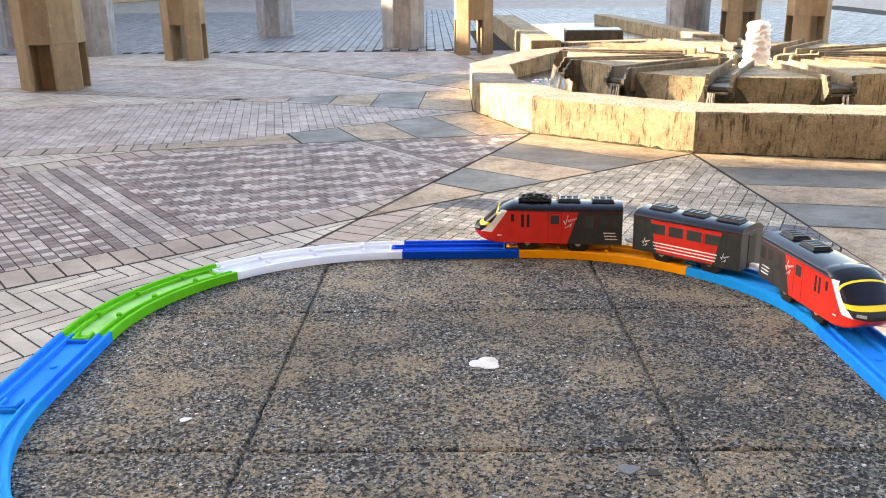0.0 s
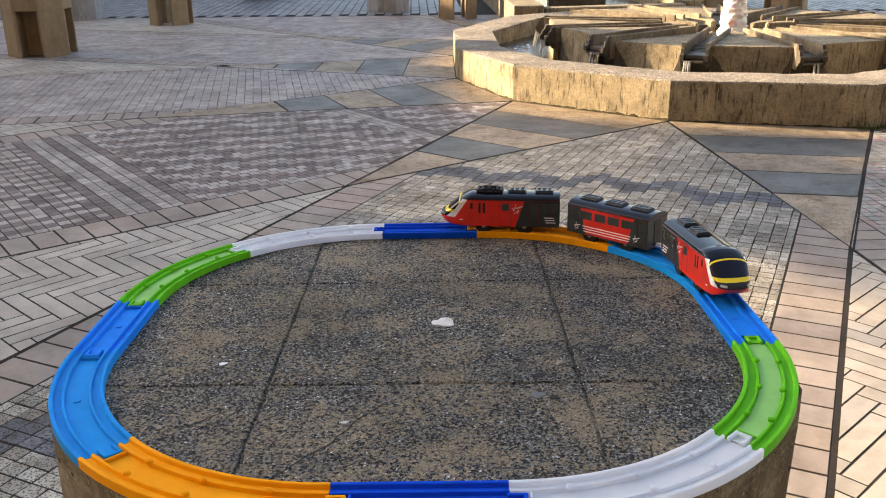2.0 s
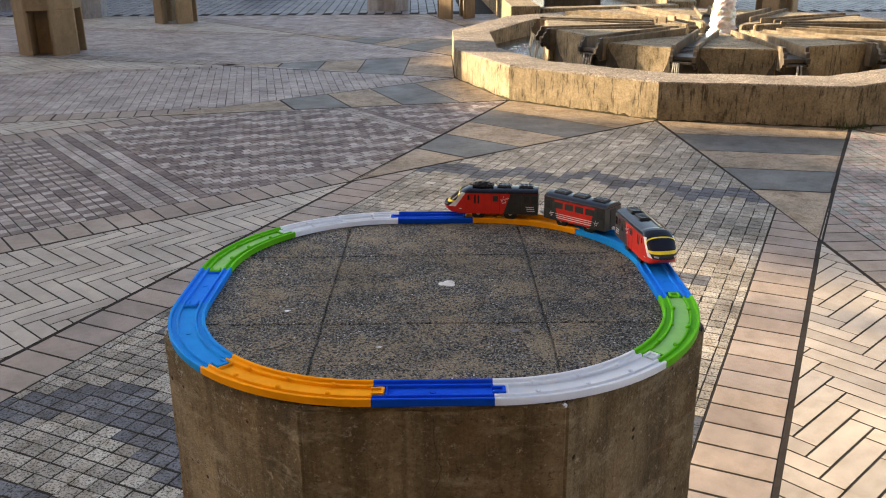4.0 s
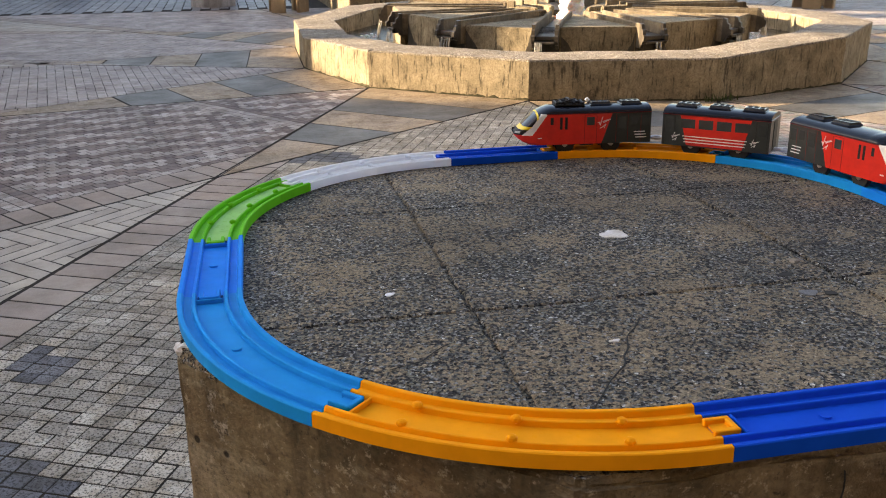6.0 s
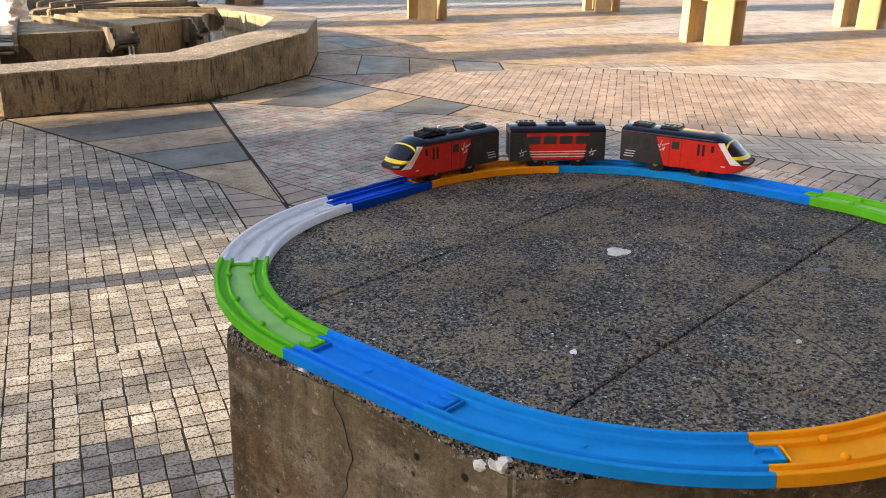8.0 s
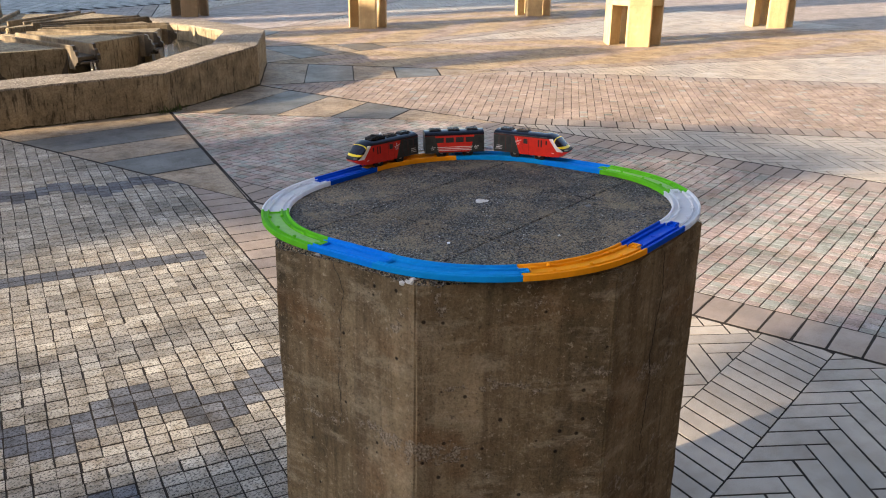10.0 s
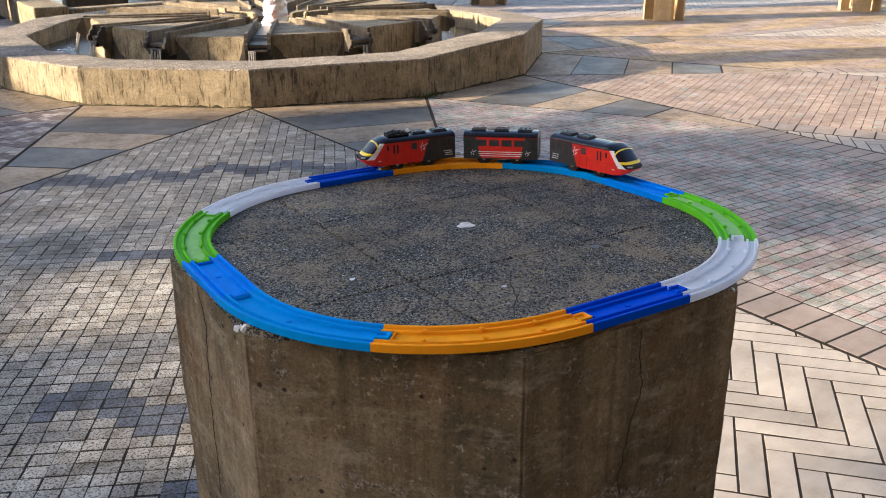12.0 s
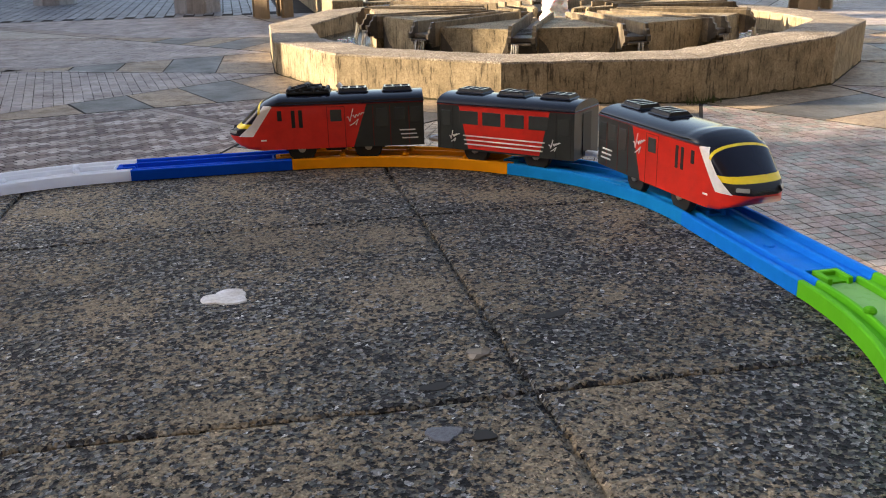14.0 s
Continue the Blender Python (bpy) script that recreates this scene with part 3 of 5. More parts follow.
# wedge blocks of the raised middle, with water gutters between them
R_BLOCK, H_BLOCK = 1.50, 0.345
blocks = thing("fountain_platform", "raised concrete middle of wedge blocks round a water jet", "fountain")
for k in range(13):
    a0, a1 = angle(k) + 0.062, angle(k + 1) - 0.062
    quad = [polar(0.34, a0 + 0.12), polar(R_BLOCK, a0), polar(R_BLOCK, a1), polar(0.34, a1 - 0.12)]
    bm = bmesh.new()
    hh = H_BLOCK + (0.018 if k % 3 == 0 else 0.0) - (0.012 if k % 4 == 1 else 0)
    vs, fs = prism(ccw(quad), 0.02, hh, lambda x, y: hh - 0.02 * (1.5 - math.hypot(x - CX, y - CY)))
    mv = [bm.verts.new(v) for v in vs]
    for f in fs:
        bm.faces.new([mv[i] for i in f])
    bmesh.ops.bevel(bm, geom=list(bm.edges), offset=0.008, segments=2, affect="EDGES")
    part("wedge_block", bm, FOUNTAIN, blocks)
profile = [(1.54, 0.205), (1.566, 0.205), (1.572, 0.228), (1.590, 0.234), (1.596, 0.252), (1.616, 0.258), (1.616, 0.292), (1.598, 0.300), (1.592, 0.330), (1.574, 0.338), (1.568, 0.368), (1.54, 0.372)]
n_ = len(profile)
SPOUT = data_of("spout_cheek", [(x, y, z) for y in (-0.012, 0.012) for x, z in profile], [list(range(n_)), list(range(2 * n_ - 1, n_ - 1, -1))] + [[i, n_ + i, n_ + (i + 1) % n_, (i + 1) % n_] for i in range(n_)], WET)
LIP = mesh_of(box(1.52, 1.612, -0.068, 0.068, 0.238, 0.256, 0.003), "spout_lip", WET)
RIB = mesh_of(box(-0.012, 0.012, -0.066, 0.066, 0.28, 0.312, 0.003), "rib", WET)
for k in range(13):
    g = part("gutter", box(0.40, 1.585, -0.068, 0.068, 0.26, 0.290, 0.004), WET, blocks, "wet dark water gutter", m=pose(CX, CY, 0, rz=math.degrees(angle(k))))
    for sy in (-1, 1):
        bm = bmesh.new()
        y0 = sy * 0.070
        add_box(bm, 0.55, 1.56, min(y0, y0 + sy * 0.022), max(y0, y0 + sy * 0.022), 0.20, 0.370, 0.005)
        part("gutter_wall", bm, GUTTER, g, "water-stained gutter wall, darkened as in shade")
    for sy in (-1, 1):
        part("spout_cheek", SPOUT, None, g, "black wet stepped spout", m=pose(0, sy * 0.0815, 0))
    part("spout_lip", LIP, None, g, "wet lip")
    for q in range(9):
        part("rib", RIB, None, g, m=pose(1.21 + 0.042 * q, 0, -0.004 * q))
    part("gutter_base", box(0.40, 1.44, -0.11, 0.11, 0.02, 0.258), WET, g)
    bm = bmesh.new()
    for q in range(5):
        y = random.uniform(-0.06, 0.06)
        add_rod(bm, (1.605 + random.uniform(0, 0.01), y, 0.25), (1.63 + random.uniform(0, 0.02), y + random.uniform(-0.01, 0.01), 0.10), 0.006, 6, 0.003)
    part("trickle", bm, SPRAY, g, "thin trickle of water")
stains = random.Random(5)
for k in range(13):
    for end in (0, 1):
        # a dark patch on the block's upright face, spreading from the spout down to the water
        a0, a1 = angle(k) + 0.062, angle(k + 1) - 0.062
        p0, p1 = (polar(R_BLOCK + 0.004, a0), polar(R_BLOCK + 0.004, a1))[:: 1 if end == 0 else -1]
        d = Vector((p1[0] - p0[0], p1[1] - p0[1])).normalized()
        wide = stains.uniform(0.05, 0.10) if end else stains.uniform(0.12, 0.22)
        tops = []
        for q in range(9):
            f = q / 8
            z = 0.10 + 0.20 * (1 - f) ** 1.6 * (1 + 0.35 * noise.noise((k * 3.1 + end, f * 4, 1.0))) + 0.012 * noise.noise((k, f * 9, end))
            tops.append((p0[0] + d.x * (0.012 + wide * f), p0[1] + d.y * (0.012 + wide * f), min(0.31, z)))
        vs = [(x, y, 0.05) for x, y, _ in tops] + tops
        fs = [[q, q + 1, q + 10, q + 9] for q in range(8)]
        if end:
            fs = [f[::-1] for f in fs]
        part("wet_stain", data_of("wet_stain", vs, fs, WET), None, blocks, "black wet stain beside the spout")
hub = part("hub", box(-0.34, 0.34, -0.34, 0.34, 0.02, 0.24, 0.05), WET, blocks, m=pose(CX, CY, 0))
bm = bmesh.new()
rows = []
for i in range(31):
    f = i / 30
    r = (0.118 - 0.038 * f ** 0.8) if f < 0.9 else 0.083 * math.sqrt(max(0.0, 1 - ((f - 0.9) / 0.1) ** 2)) + 0.003
    row = []
    for j in range(32):
        a = 2 * math.pi * j / 32
        p = Vector((math.cos(a), math.sin(a), f * 6))
        k = r * (1 + 0.22 * noise.noise(p * 2.3) + 0.22 * noise.noise(p * 5.3) + 0.16 * noise.noise(Vector((p.x * 11, p.y * 11, p.z * 5))))
        row.append(bm.verts.new((k * math.cos(a), k * math.sin(a), 0.22 + 0.40 * f + 0.02 * noise.noise(p * 4))))
    rows.append(row)
for a, b in zip(rows, rows[1:]):
    for j in range(32):
        bm.faces.new((a[j], a[(j + 1) % 32], b[(j + 1) % 32], b[j]))
bm.faces.new(rows[-1])
jet = part("water_jet", bm, FOAM, None, smooth=True, m=pose(CX + 0.04, CY, 0))
tagged(jet, "foaming white water jet rising from the fountain", "water jet")
bm = bmesh.new()
for k in range(13):
    for q in range(14):
        a = angle(k) + random.gauss(0, 0.05)
        r = 1.66 + abs(random.gauss(0, 0.09))
        p = polar(r, a)
        bmesh.ops.create_icosphere(bm, subdivisions=1, radius=random.uniform(0.006, 0.02), matrix=pose(p[0], p[1], 0.102) @ Matrix.Diagonal((1, 1, 0.3, 1)))
froth = part("froth", bm, FOAM, None)
tagged(froth, "white froth where the gutters pour into the pool", "foam", kind="stuff")

bm = bmesh.new()
grow = random.Random(8)
for i in range(46):
    a = radians(CORNERS[3][0]) + grow.gauss(0, 0.022)
    x, y = polar(CORNERS[3][1] + grow.uniform(0.004, 0.035), a)
    L, w, tilt, way = grow.uniform(0.015, 0.055), grow.uniform(0.002, 0.005), grow.uniform(0.1, 0.7), grow.uniform(0, 6.3)
    dx, dy = math.cos(way), math.sin(way)
    pts = [(x - dy * w, y + dx * w, -0.004), (x + dy * w, y - dx * w, -0.004), (x + dx * L * tilt * 0.5 + dy * w, y + dy * L * tilt * 0.5 - dx * w, L * 0.6), (x + dx * L * tilt, y + dy * L * tilt, L)]
    mv = [bm.verts.new(p) for p in pts]
    bm.faces.new(mv[:3]), bm.faces.new((mv[0], mv[2], mv[3]))
weed = part("weed", bm, MOSS, None)
tagged(weed, "small green weed growing at the basin's foot", "weed", kind="stuff")

# channel that runs on behind the fountain
channel = thing("water_channel", "long concrete water channel running on behind the fountain", "water channel")


def channel_wall(a, b, w, z):
    d = Vector((b[0] - a[0], b[1] - a[1]))
    L = d.length
    part("channel_wall", box(0, L, -w / 2, w / 2, -0.01, z, 0.01), FOUNTAIN, channel, m=pose(a[0], a[1], 0, rz=math.degrees(math.atan2(d.y, d.x))))


channel_wall((0.99, 9.52), (0.78, 14.6), 0.34, 0.27)
channel_wall((2.95, 10.0), (2.40, 14.6), 0.26, 0.27)
channel_wall((1.17, 9.62), (2.82, 9.98), 0.20, 0.24)
vs = [(1.1, 9.6, 0.12), (2.9, 10.0, 0.12), (2.4, 14.6, 0.12), (0.9, 14.6, 0.12)]
part("channel_water", data_of("channel_water", vs, [[0, 1, 2, 3]], WATER), None, channel, "dark water")
part("stone_block", box(-0.36, 0.36, -0.25, 0.25, 0.0, 0.27, 0.015), WET, None, "", m=pose(1.76, 11.25, 0, rz=-4))
tagged(bpy.data.objects["stone_block"], "dark wet stone block standing in the channel", "stone block")

# ---------------------------------------------------------------- colonnade
def octagon(ap):
    r = ap / math.cos(radians(22.5))
    return [(r * math.cos(radians(22.5 + 45 * i)), r * math.sin(radians(22.5 + 45 * i))) for i in range(8)]


def column(x, y, turn, w, mat, label, core=False):
    """An octagonal shaft on four legs, with a way through below on two axes."""
    th = thing("column", label, "column", "colonnade columns", m=pose(x, y, 0, rz=turn))
    ap, g, h = 0.58 * w, 0.19 * w, 0.42

    def upright(name, poly, z0, z1):
        vs, fs = prism(ccw(poly), z0, z1)
        bm = bmesh.new()
        mv = [bm.verts.new(v) for v in vs]
        for f in fs:
            bm.faces.new([mv[i] for i in f])
        bmesh.ops.bevel(bm, geom=list(bm.edges), offset=0.006, segments=1, affect="EDGES")
        part(name, bm, mat, th)

    upright("shaft", octagon(ap), h, 3.4)
    if core:
        part("core", box(-0.22 * w, 0.22 * w, -0.22 * w, 0.22 * w, -0.01, h + 0.002, 0.006), mat, th)
    for sx in (-1, 1):
        for sy in (-1, 1):
            upright("leg", clip(clip(octagon(ap), -sx, 0, -g), 0, -sy, -g), -0.01, h + 0.004)
    return th


# the dim columns carry their shade in the material's colour
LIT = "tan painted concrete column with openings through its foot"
DIM = "tan concrete column, shade put into its colour, with openings through its foot"
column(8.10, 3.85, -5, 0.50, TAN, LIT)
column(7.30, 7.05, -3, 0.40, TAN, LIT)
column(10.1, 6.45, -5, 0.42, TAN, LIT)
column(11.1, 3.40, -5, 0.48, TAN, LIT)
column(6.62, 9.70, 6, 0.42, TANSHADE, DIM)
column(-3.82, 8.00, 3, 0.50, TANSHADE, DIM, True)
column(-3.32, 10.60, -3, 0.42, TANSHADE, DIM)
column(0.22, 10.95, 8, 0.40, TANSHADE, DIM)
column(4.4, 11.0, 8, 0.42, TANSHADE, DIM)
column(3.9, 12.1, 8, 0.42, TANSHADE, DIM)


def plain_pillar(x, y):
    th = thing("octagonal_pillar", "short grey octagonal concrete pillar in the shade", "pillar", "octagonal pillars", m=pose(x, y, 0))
    vs, fs = prism(octagon(0.285), -0.01, 0.84)
    bm = bmesh.new()
    mv = [bm.verts.new(v) for v in vs]
    for f in fs:
        bm.faces.new([mv[i] for i in f])
    bmesh.ops.bevel(bm, geom=list(bm.edges), offset=0.006, segments=1, affect="EDGES")
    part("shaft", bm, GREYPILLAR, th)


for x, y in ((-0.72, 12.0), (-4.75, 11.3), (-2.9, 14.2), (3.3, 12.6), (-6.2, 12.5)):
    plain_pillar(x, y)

# ---------------------------------------------------------------- the pillar that carries the toy railway
H_TOP, TILT_X, TILT_Y = 0.8414, 0.0044, -0.0303


def top_z(x, y):
    return H_TOP + TILT_X * x + TILT_Y * y


pillar = thing("octagonal_pillar", "short octagonal concrete pillar stained brown, with a worn pebbled top", "pillar", "octagonal pillars")
corners = octagon(0.2855)
ring = []
for i, p in enumerate(corners):
    q = corners[(i + 1) % 8]
    ring += [(p[0] + f * (q[0] - p[0]), p[1] + f * (q[1] - p[1]), f == 0) for f in [0, 0.010, 0.022, 0.036, 0.06] + [i / 14 for i in range(2, 13)] + [0.94, 0.964, 0.978, 0.990]]
levels = [i / 56 for i in range(57)]
bm = bmesh.new()
grid = []
for lv in levels:
    row = []
    for x, y, corner in ring:
        z = -0.01 + lv * (top_z(x, y) - 0.0048 + 0.020 * min(0.0, x) + 0.0075 * noise.noise((x * 26, y * 26, 5.0)) * (0.55 if y < -0.2 else 1.0) + 0.01)
        k = 1 - (0.007 + 0.006 * noise.noise((x * 20, y * 20, z * 25)) if corner else 0.0)
        j = noise.noise((x * 7, y * 7, z * 6)) * 0.0035 + noise.noise((x * 40, y * 40, z * 40)) * 0.0012
        row.append(bm.verts.new((x * k + x * j * 3, y * k + y * j * 3, z)))
    grid.append(row)
n = len(ring)
for a, b in zip(grid, grid[1:]):
    for i in range(n):
        bm.faces.new((a[i], a[(i + 1) % n], b[(i + 1) % n], b[i]))
bm.faces.new([v for v in grid[-1]])
rim_low = [tuple(v.co) for v in grid[-1]]
part("shaft", mesh_of(bm, "shaft", STAINED), None, pillar)

# the broken edge, where the pebbles lie bare
bm = bmesh.new()
rows = []
for li in range(5):
    row = []
    for i in range(4 * n):
        p, q, f = rim_low[i // 4], rim_low[(i // 4 + 1) % n], (i % 4) / 4
        x, y, z = (p[c] + f * (q[c] - p[c]) for c in range(3))
        zt = top_z(x, y) - 0.0022
        g = li / 4
        bite = 0.003 + 0.007 * g + (0.008 * noise.noise((x * 55, y * 55, li * 0.4)) + 0.005 * noise.noise((x * 160, y * 160, li * 1.3))) * (0.3 if li == 0 else 1.0)
        k = 1 - max(-0.004, bite) * (0.0 if li == 0 else 1.0)
        row.append(bm.verts.new((x * k, y * k, z - 0.001 + (zt - z + 0.001) * g + (0.0012 * noise.noise((x * 120, y * 120, 7.0)) if 0 < li < 4 else 0))))
    rows.append(row)
for a, b in zip(rows, rows[1:]):
    for i in range(4 * n):
        bm.faces.new((a[i], a[(i + 1) % (4 * n)], b[(i + 1) % (4 * n)], b[i]))
bm.faces.new(rows[-1])
for f in bm.faces:
    m_ = f.calc_center_median()
    if len(f.verts) == 4 and m_.y + 0.02 * noise.noise((m_.x * 40, m_.y * 40, m_.z * 90)) < -0.15:
        f.material_index = 1
part("worn_edge", mesh_of(bm, "worn_edge", AGGREGATE, STAINED), None, pillar, "broken pebbly edge")

# top slabs, scored into panels
panels = [octagon(0.2785)]


def split(polys, a, b, c, gap):
    out = []
    for p in polys:
        for s in (1, -1):
            q = clip(p, s * a, s * b, s * c - gap / 2)
            if len(q) > 2 and abs(area_of(q)) > 1e-5:
                out.append(q)
    return out


panels = split(panels, 1, 0.004, -0.119, 0.0024)
panels = split(panels, 1, 0.004, 0.119, 0.0024)
panels = split(panels, 0.01, 1, -0.107, 0.0015)
panels = split(panels, -0.01, 1, 0.112, 0.0011)
for q in panels:
    bm = bmesh.new()
    q = ccw(q)
    vs = []
    for i, p in enumerate(q):
        w = q[(i + 1) % len(q)]
        steps = max(2, int(math.hypot(w[0] - p[0], w[1] - p[1]) / 0.0035))
        for s in range(steps):
            x, y = p[0] + s / steps * (w[0] - p[0]), p[1] + s / steps * (w[1] - p[1])
            d = noise.noise((x * 150, y * 150, 1.0)) * 0.0019 + noise.noise((x * 16, y * 16, 4.0)) * 0.0014
            vs.append((x + d, y - d))
    lo = [bm.verts.new((x, y, top_z(x, y) - 0.006)) for x, y in vs]
    hi = [bm.verts.new((x, y, top_z(x, y) - 0.0010)) for x, y in vs]
    mx, my = sum(x for x, _ in vs) / len(vs), sum(y for _, y in vs) / len(vs)
    up = []
    for x, y in vs:
        d = math.hypot(x - mx, y - my)
        k = 1 - 0.0014 / max(d, 0.01)
        xx, yy = mx + (x - mx) * k, my + (y - my) * k
        up.append(bm.verts.new((xx, yy, top_z(xx, yy))))
    m = len(vs)
    for a, b in ((lo, hi), (hi, up)):
        for i in range(m):
            bm.faces.new((a[i], a[(i + 1) % m], b[(i + 1) % m], b[i]))
    bm.faces.new(up)
    part("top_panel", bm, AGGREGATE, pillar, "dark exposed pebble panel")


def blot(name, x, y, r, mat, label, squash=0.6, turn=0, seed=0, lift=0.0010):
    pts = []
    for i in range(26):
        a = 2 * math.pi * i / 26
        k = r * (1 + 0.15 * math.cos(3 * a + seed) + 0.06 * math.cos(7 * a + 2 * seed) + 0.25 * noise.noise((math.cos(a) * 1.6, math.sin(a) * 1.6, seed)) + 0.14 * noise.noise((math.cos(a) * 5, math.sin(a) * 5, seed)))
        px_, py_ = k * math.cos(a), k * squash * math.sin(a)
        t = radians(turn)
        pts.append((x + px_ * math.cos(t) - py_ * math.sin(t), y + px_ * math.sin(t) + py_ * math.cos(t)))
    bm = bmesh.new()
    lo = [bm.verts.new((a, b, top_z(a, b) - 0.0008)) for a, b in pts]
    hi = [bm.verts.new((x + (a - x) * 0.90, y + (b - y) * 0.90, top_z(a, b) + lift * 0.6)) for a, b in pts]
    for i in range(26):
        bm.faces.new((lo[i], lo[(i + 1) % 26], hi[(i + 1) % 26], hi[i]))
    bm.faces.new(hi)
    part(name, bm, mat, pillar, label)


blot("paint_splash", 0.015, 0.010, 0.0108, CHALK, "white paint splash", 0.85, 10, 3)
blot("stone_chip", 0.084, -0.128, 0.0062, DARKSTONE, "smooth grey stone", 0.75, 0, 5)
blot("pit", 0.096, -0.132, 0.0042, DARKHOLE, "dark pit", 0.8, 0, 8)
blot("pit", 0.147, -0.045, 0.009, DARKHOLE, "dark pit", 0.35, 20, 11, 0.0004)
blot("pit", 0.088, 0.155, 0.010, DARKHOLE, "dark pit", 0.35, -10, 21, 0.0004)
blot("stone_chip", 0.108, -0.074, 0.0055, COPING, "smooth grey stone", 0.8, 40, 14)
blot("pit", 0.088, -0.096, 0.006, DARKHOLE, "dark pit", 0.5, 10, 17, 0.0004)
blot("paint_splash", -0.162, -0.069, 0.0035, CHALK, "white paint speck", 0.6, 30, 19)
blot("paint_splash", -0.055, -0.165, 0.0035, CHALK, "white paint speck", 0.4, 5, 23)


def top_crack(points, width):
    """A ragged dark crack that wanders over the top."""
    bm = bmesh.new()
    last = None
    for (x0, y0), (x1, y1) in zip(points, points[1:]):
        for i in range(14):
            f = i / 14
            x, y = x0 + f * (x1 - x0), y0 + f * (y1 - y0)
            w = width * (0.4 + 0.9 * abs(noise.noise((x * 90, y * 90, 3.0))))
            x += 0.004 * noise.noise((x * 60, y * 60, 8.0))
            pair = [bm.verts.new((x + q * w, y, top_z(x, y) + 0.0004 + (0.0003 if q == 0 else 0))) for q in (-1, 0, 1)]
            if last:
                for j in (0, 1):
                    bm.faces.new((last[j], last[j + 1], pair[j + 1], pair[j]))
            last = pair
    part("crack", bm, DARKHOLE, pillar, "dark crack in the top")


top_crack([(-0.030, -0.139), (-0.052, -0.172), (-0.070, -0.205), (-0.098, -0.238)], 0.0011)
top_crack([(-0.145, -0.150), (-0.160, -0.165), (-0.176, -0.172)], 0.0012)


def chalk_on_edge(x, y, z, r, seed):
    bm = bmesh.new()
    bmesh.ops.create_icosphere(bm, subdivisions=3, radius=r)
    for v in bm.verts:
        v.co = Vector((v.co.x, v.co.y, v.co.z * 0.75)) + Vector(noise.noise_vector(v.co * 150 + Vector((seed, 0, 0)))) * r * 0.55 + Vector(noise.noise_vector(v.co * 420)) * r * 0.28
    part("paint_splash", bm, CHALK, pillar, "white paint on the worn edge", m=pose(x, y, z))


chalk_on_edge(-0.2795, -0.1085, 0.8375, 0.0062, 1)
chalk_on_edge(-0.2840, -0.0985, 0.8345, 0.0038, 7)
chalk_on_edge(-0.2825, 0.042, 0.8345, 0.0034, 2)
chalk_on_edge(0.115, -0.2785, 0.846, 0.0035, 4)


def crack(points, normal, width=0.0006):
    """A dark hairline on an upright face, through points of (along the face, height)."""
    a = radians(normal)
    nx, ny, tx, ty = math.cos(a), math.sin(a), -math.sin(a), math.cos(a)
    fine = []
    for (s0, z0), (s1, z1) in zip(points, points[1:]):
        for i in range(10):
            f = i / 10
            z = z0 + f * (z1 - z0)
            fine.append((s0 + f * (s1 - s0) + 0.0050 * noise.noise((z * 95, normal, 2.0)) + 0.007 * noise.noise((z * 19, normal, 6.0)), z))
    bm = bmesh.new()
    last = None
    for i, (s, z) in enumerate(fine):
        w = width * (0.45 + 0.8 * abs(noise.noise((z * 40, 3.0, normal)))) * (1 - 0.6 * i / len(fine))
        d = 0.2862
        pair = [bm.verts.new((nx * (d + o) + tx * (s + q * w), ny * (d + o) + ty * (s + q * w), z)) for q, o in ((-1, 0.0), (0, 0.0007), (1, 0.0))]
        if last:
            for j in (0, 1):
                bm.faces.new((last[j], last[j + 1], pair[j + 1], pair[j]))
        last = pair
    part("crack", bm, DARKHOLE, pillar, "dark hairline crack")


crack([(0.002, 0.838), (0.006, 0.79), (-0.006, 0.74), (-0.012, 0.70), (-0.010, 0.62), (-0.018, 0.55)], 270)
crack([(-0.012, 0.835), (0.004, 0.80), (0.000, 0.75), (-0.010, 0.71), (-0.004, 0.64), (-0.008, 0.60)], 180, 0.0003)
crack([(0.075, 0.22), (0.05, 0.205), (0.03, 0.19)], 225)
crack([(-0.04, 0.34), (-0.01, 0.29), (0.03, 0.24), (0.08, 0.18)], 180)

# ---------------------------------------------------------------- toy railway track
RAIL = Matrix.Translation((0, 0, H_TOP)) @ Matrix.Rotation(math.atan(TILT_Y), 4, "X") @ Matrix.Rotation(-math.atan(TILT_X), 4, "Y")
RAIL = RAIL @ pose(0, 0, 0.0006)
RAD, HS = 0.215, 0.05375               # the curve's radius, half a straight piece
# cross section in millimetres, from the outer side to the inner side; the last is closed underneath
SECTION = [(-19, 0), (-19, 6.7), (-18.4, 7.2), (-16.6, 7.2), (-16.0, 6.7), (-15.4, 4.1), (-10.8, 3.8), (-10.3, 5.9), (-9.9, 6.3), (-8.7, 6.3), (-8.3, 5.9), (-7.9, 3.4)]
SECTION = SECTION + [(-x, z) for x, z in SECTION[::-1]]


def track_body(stations):
    """A strip with the track's cross section along stations of (x, y, heading)."""
    bm = bmesh.new()
    rows = []
    for x, y, h in stations:
        nx, ny = -math.sin(h), math.cos(h)
        rows.append([bm.verts.new((x + nx * a / 1000, y + ny * a / 1000, z / 1000)) for a, z in SECTION])
    m = len(SECTION)
    for a, b in zip(rows, rows[1:]):
        for i in range(m):
            bm.faces.new((a[i], b[i], b[(i + 1) % m], a[(i + 1) % m]))
    bm.faces.new(rows[0]), bm.faces.new(rows[-1][::-1])
    bmesh.ops.recalc_face_normals(bm, faces=bm.faces)
    return bm


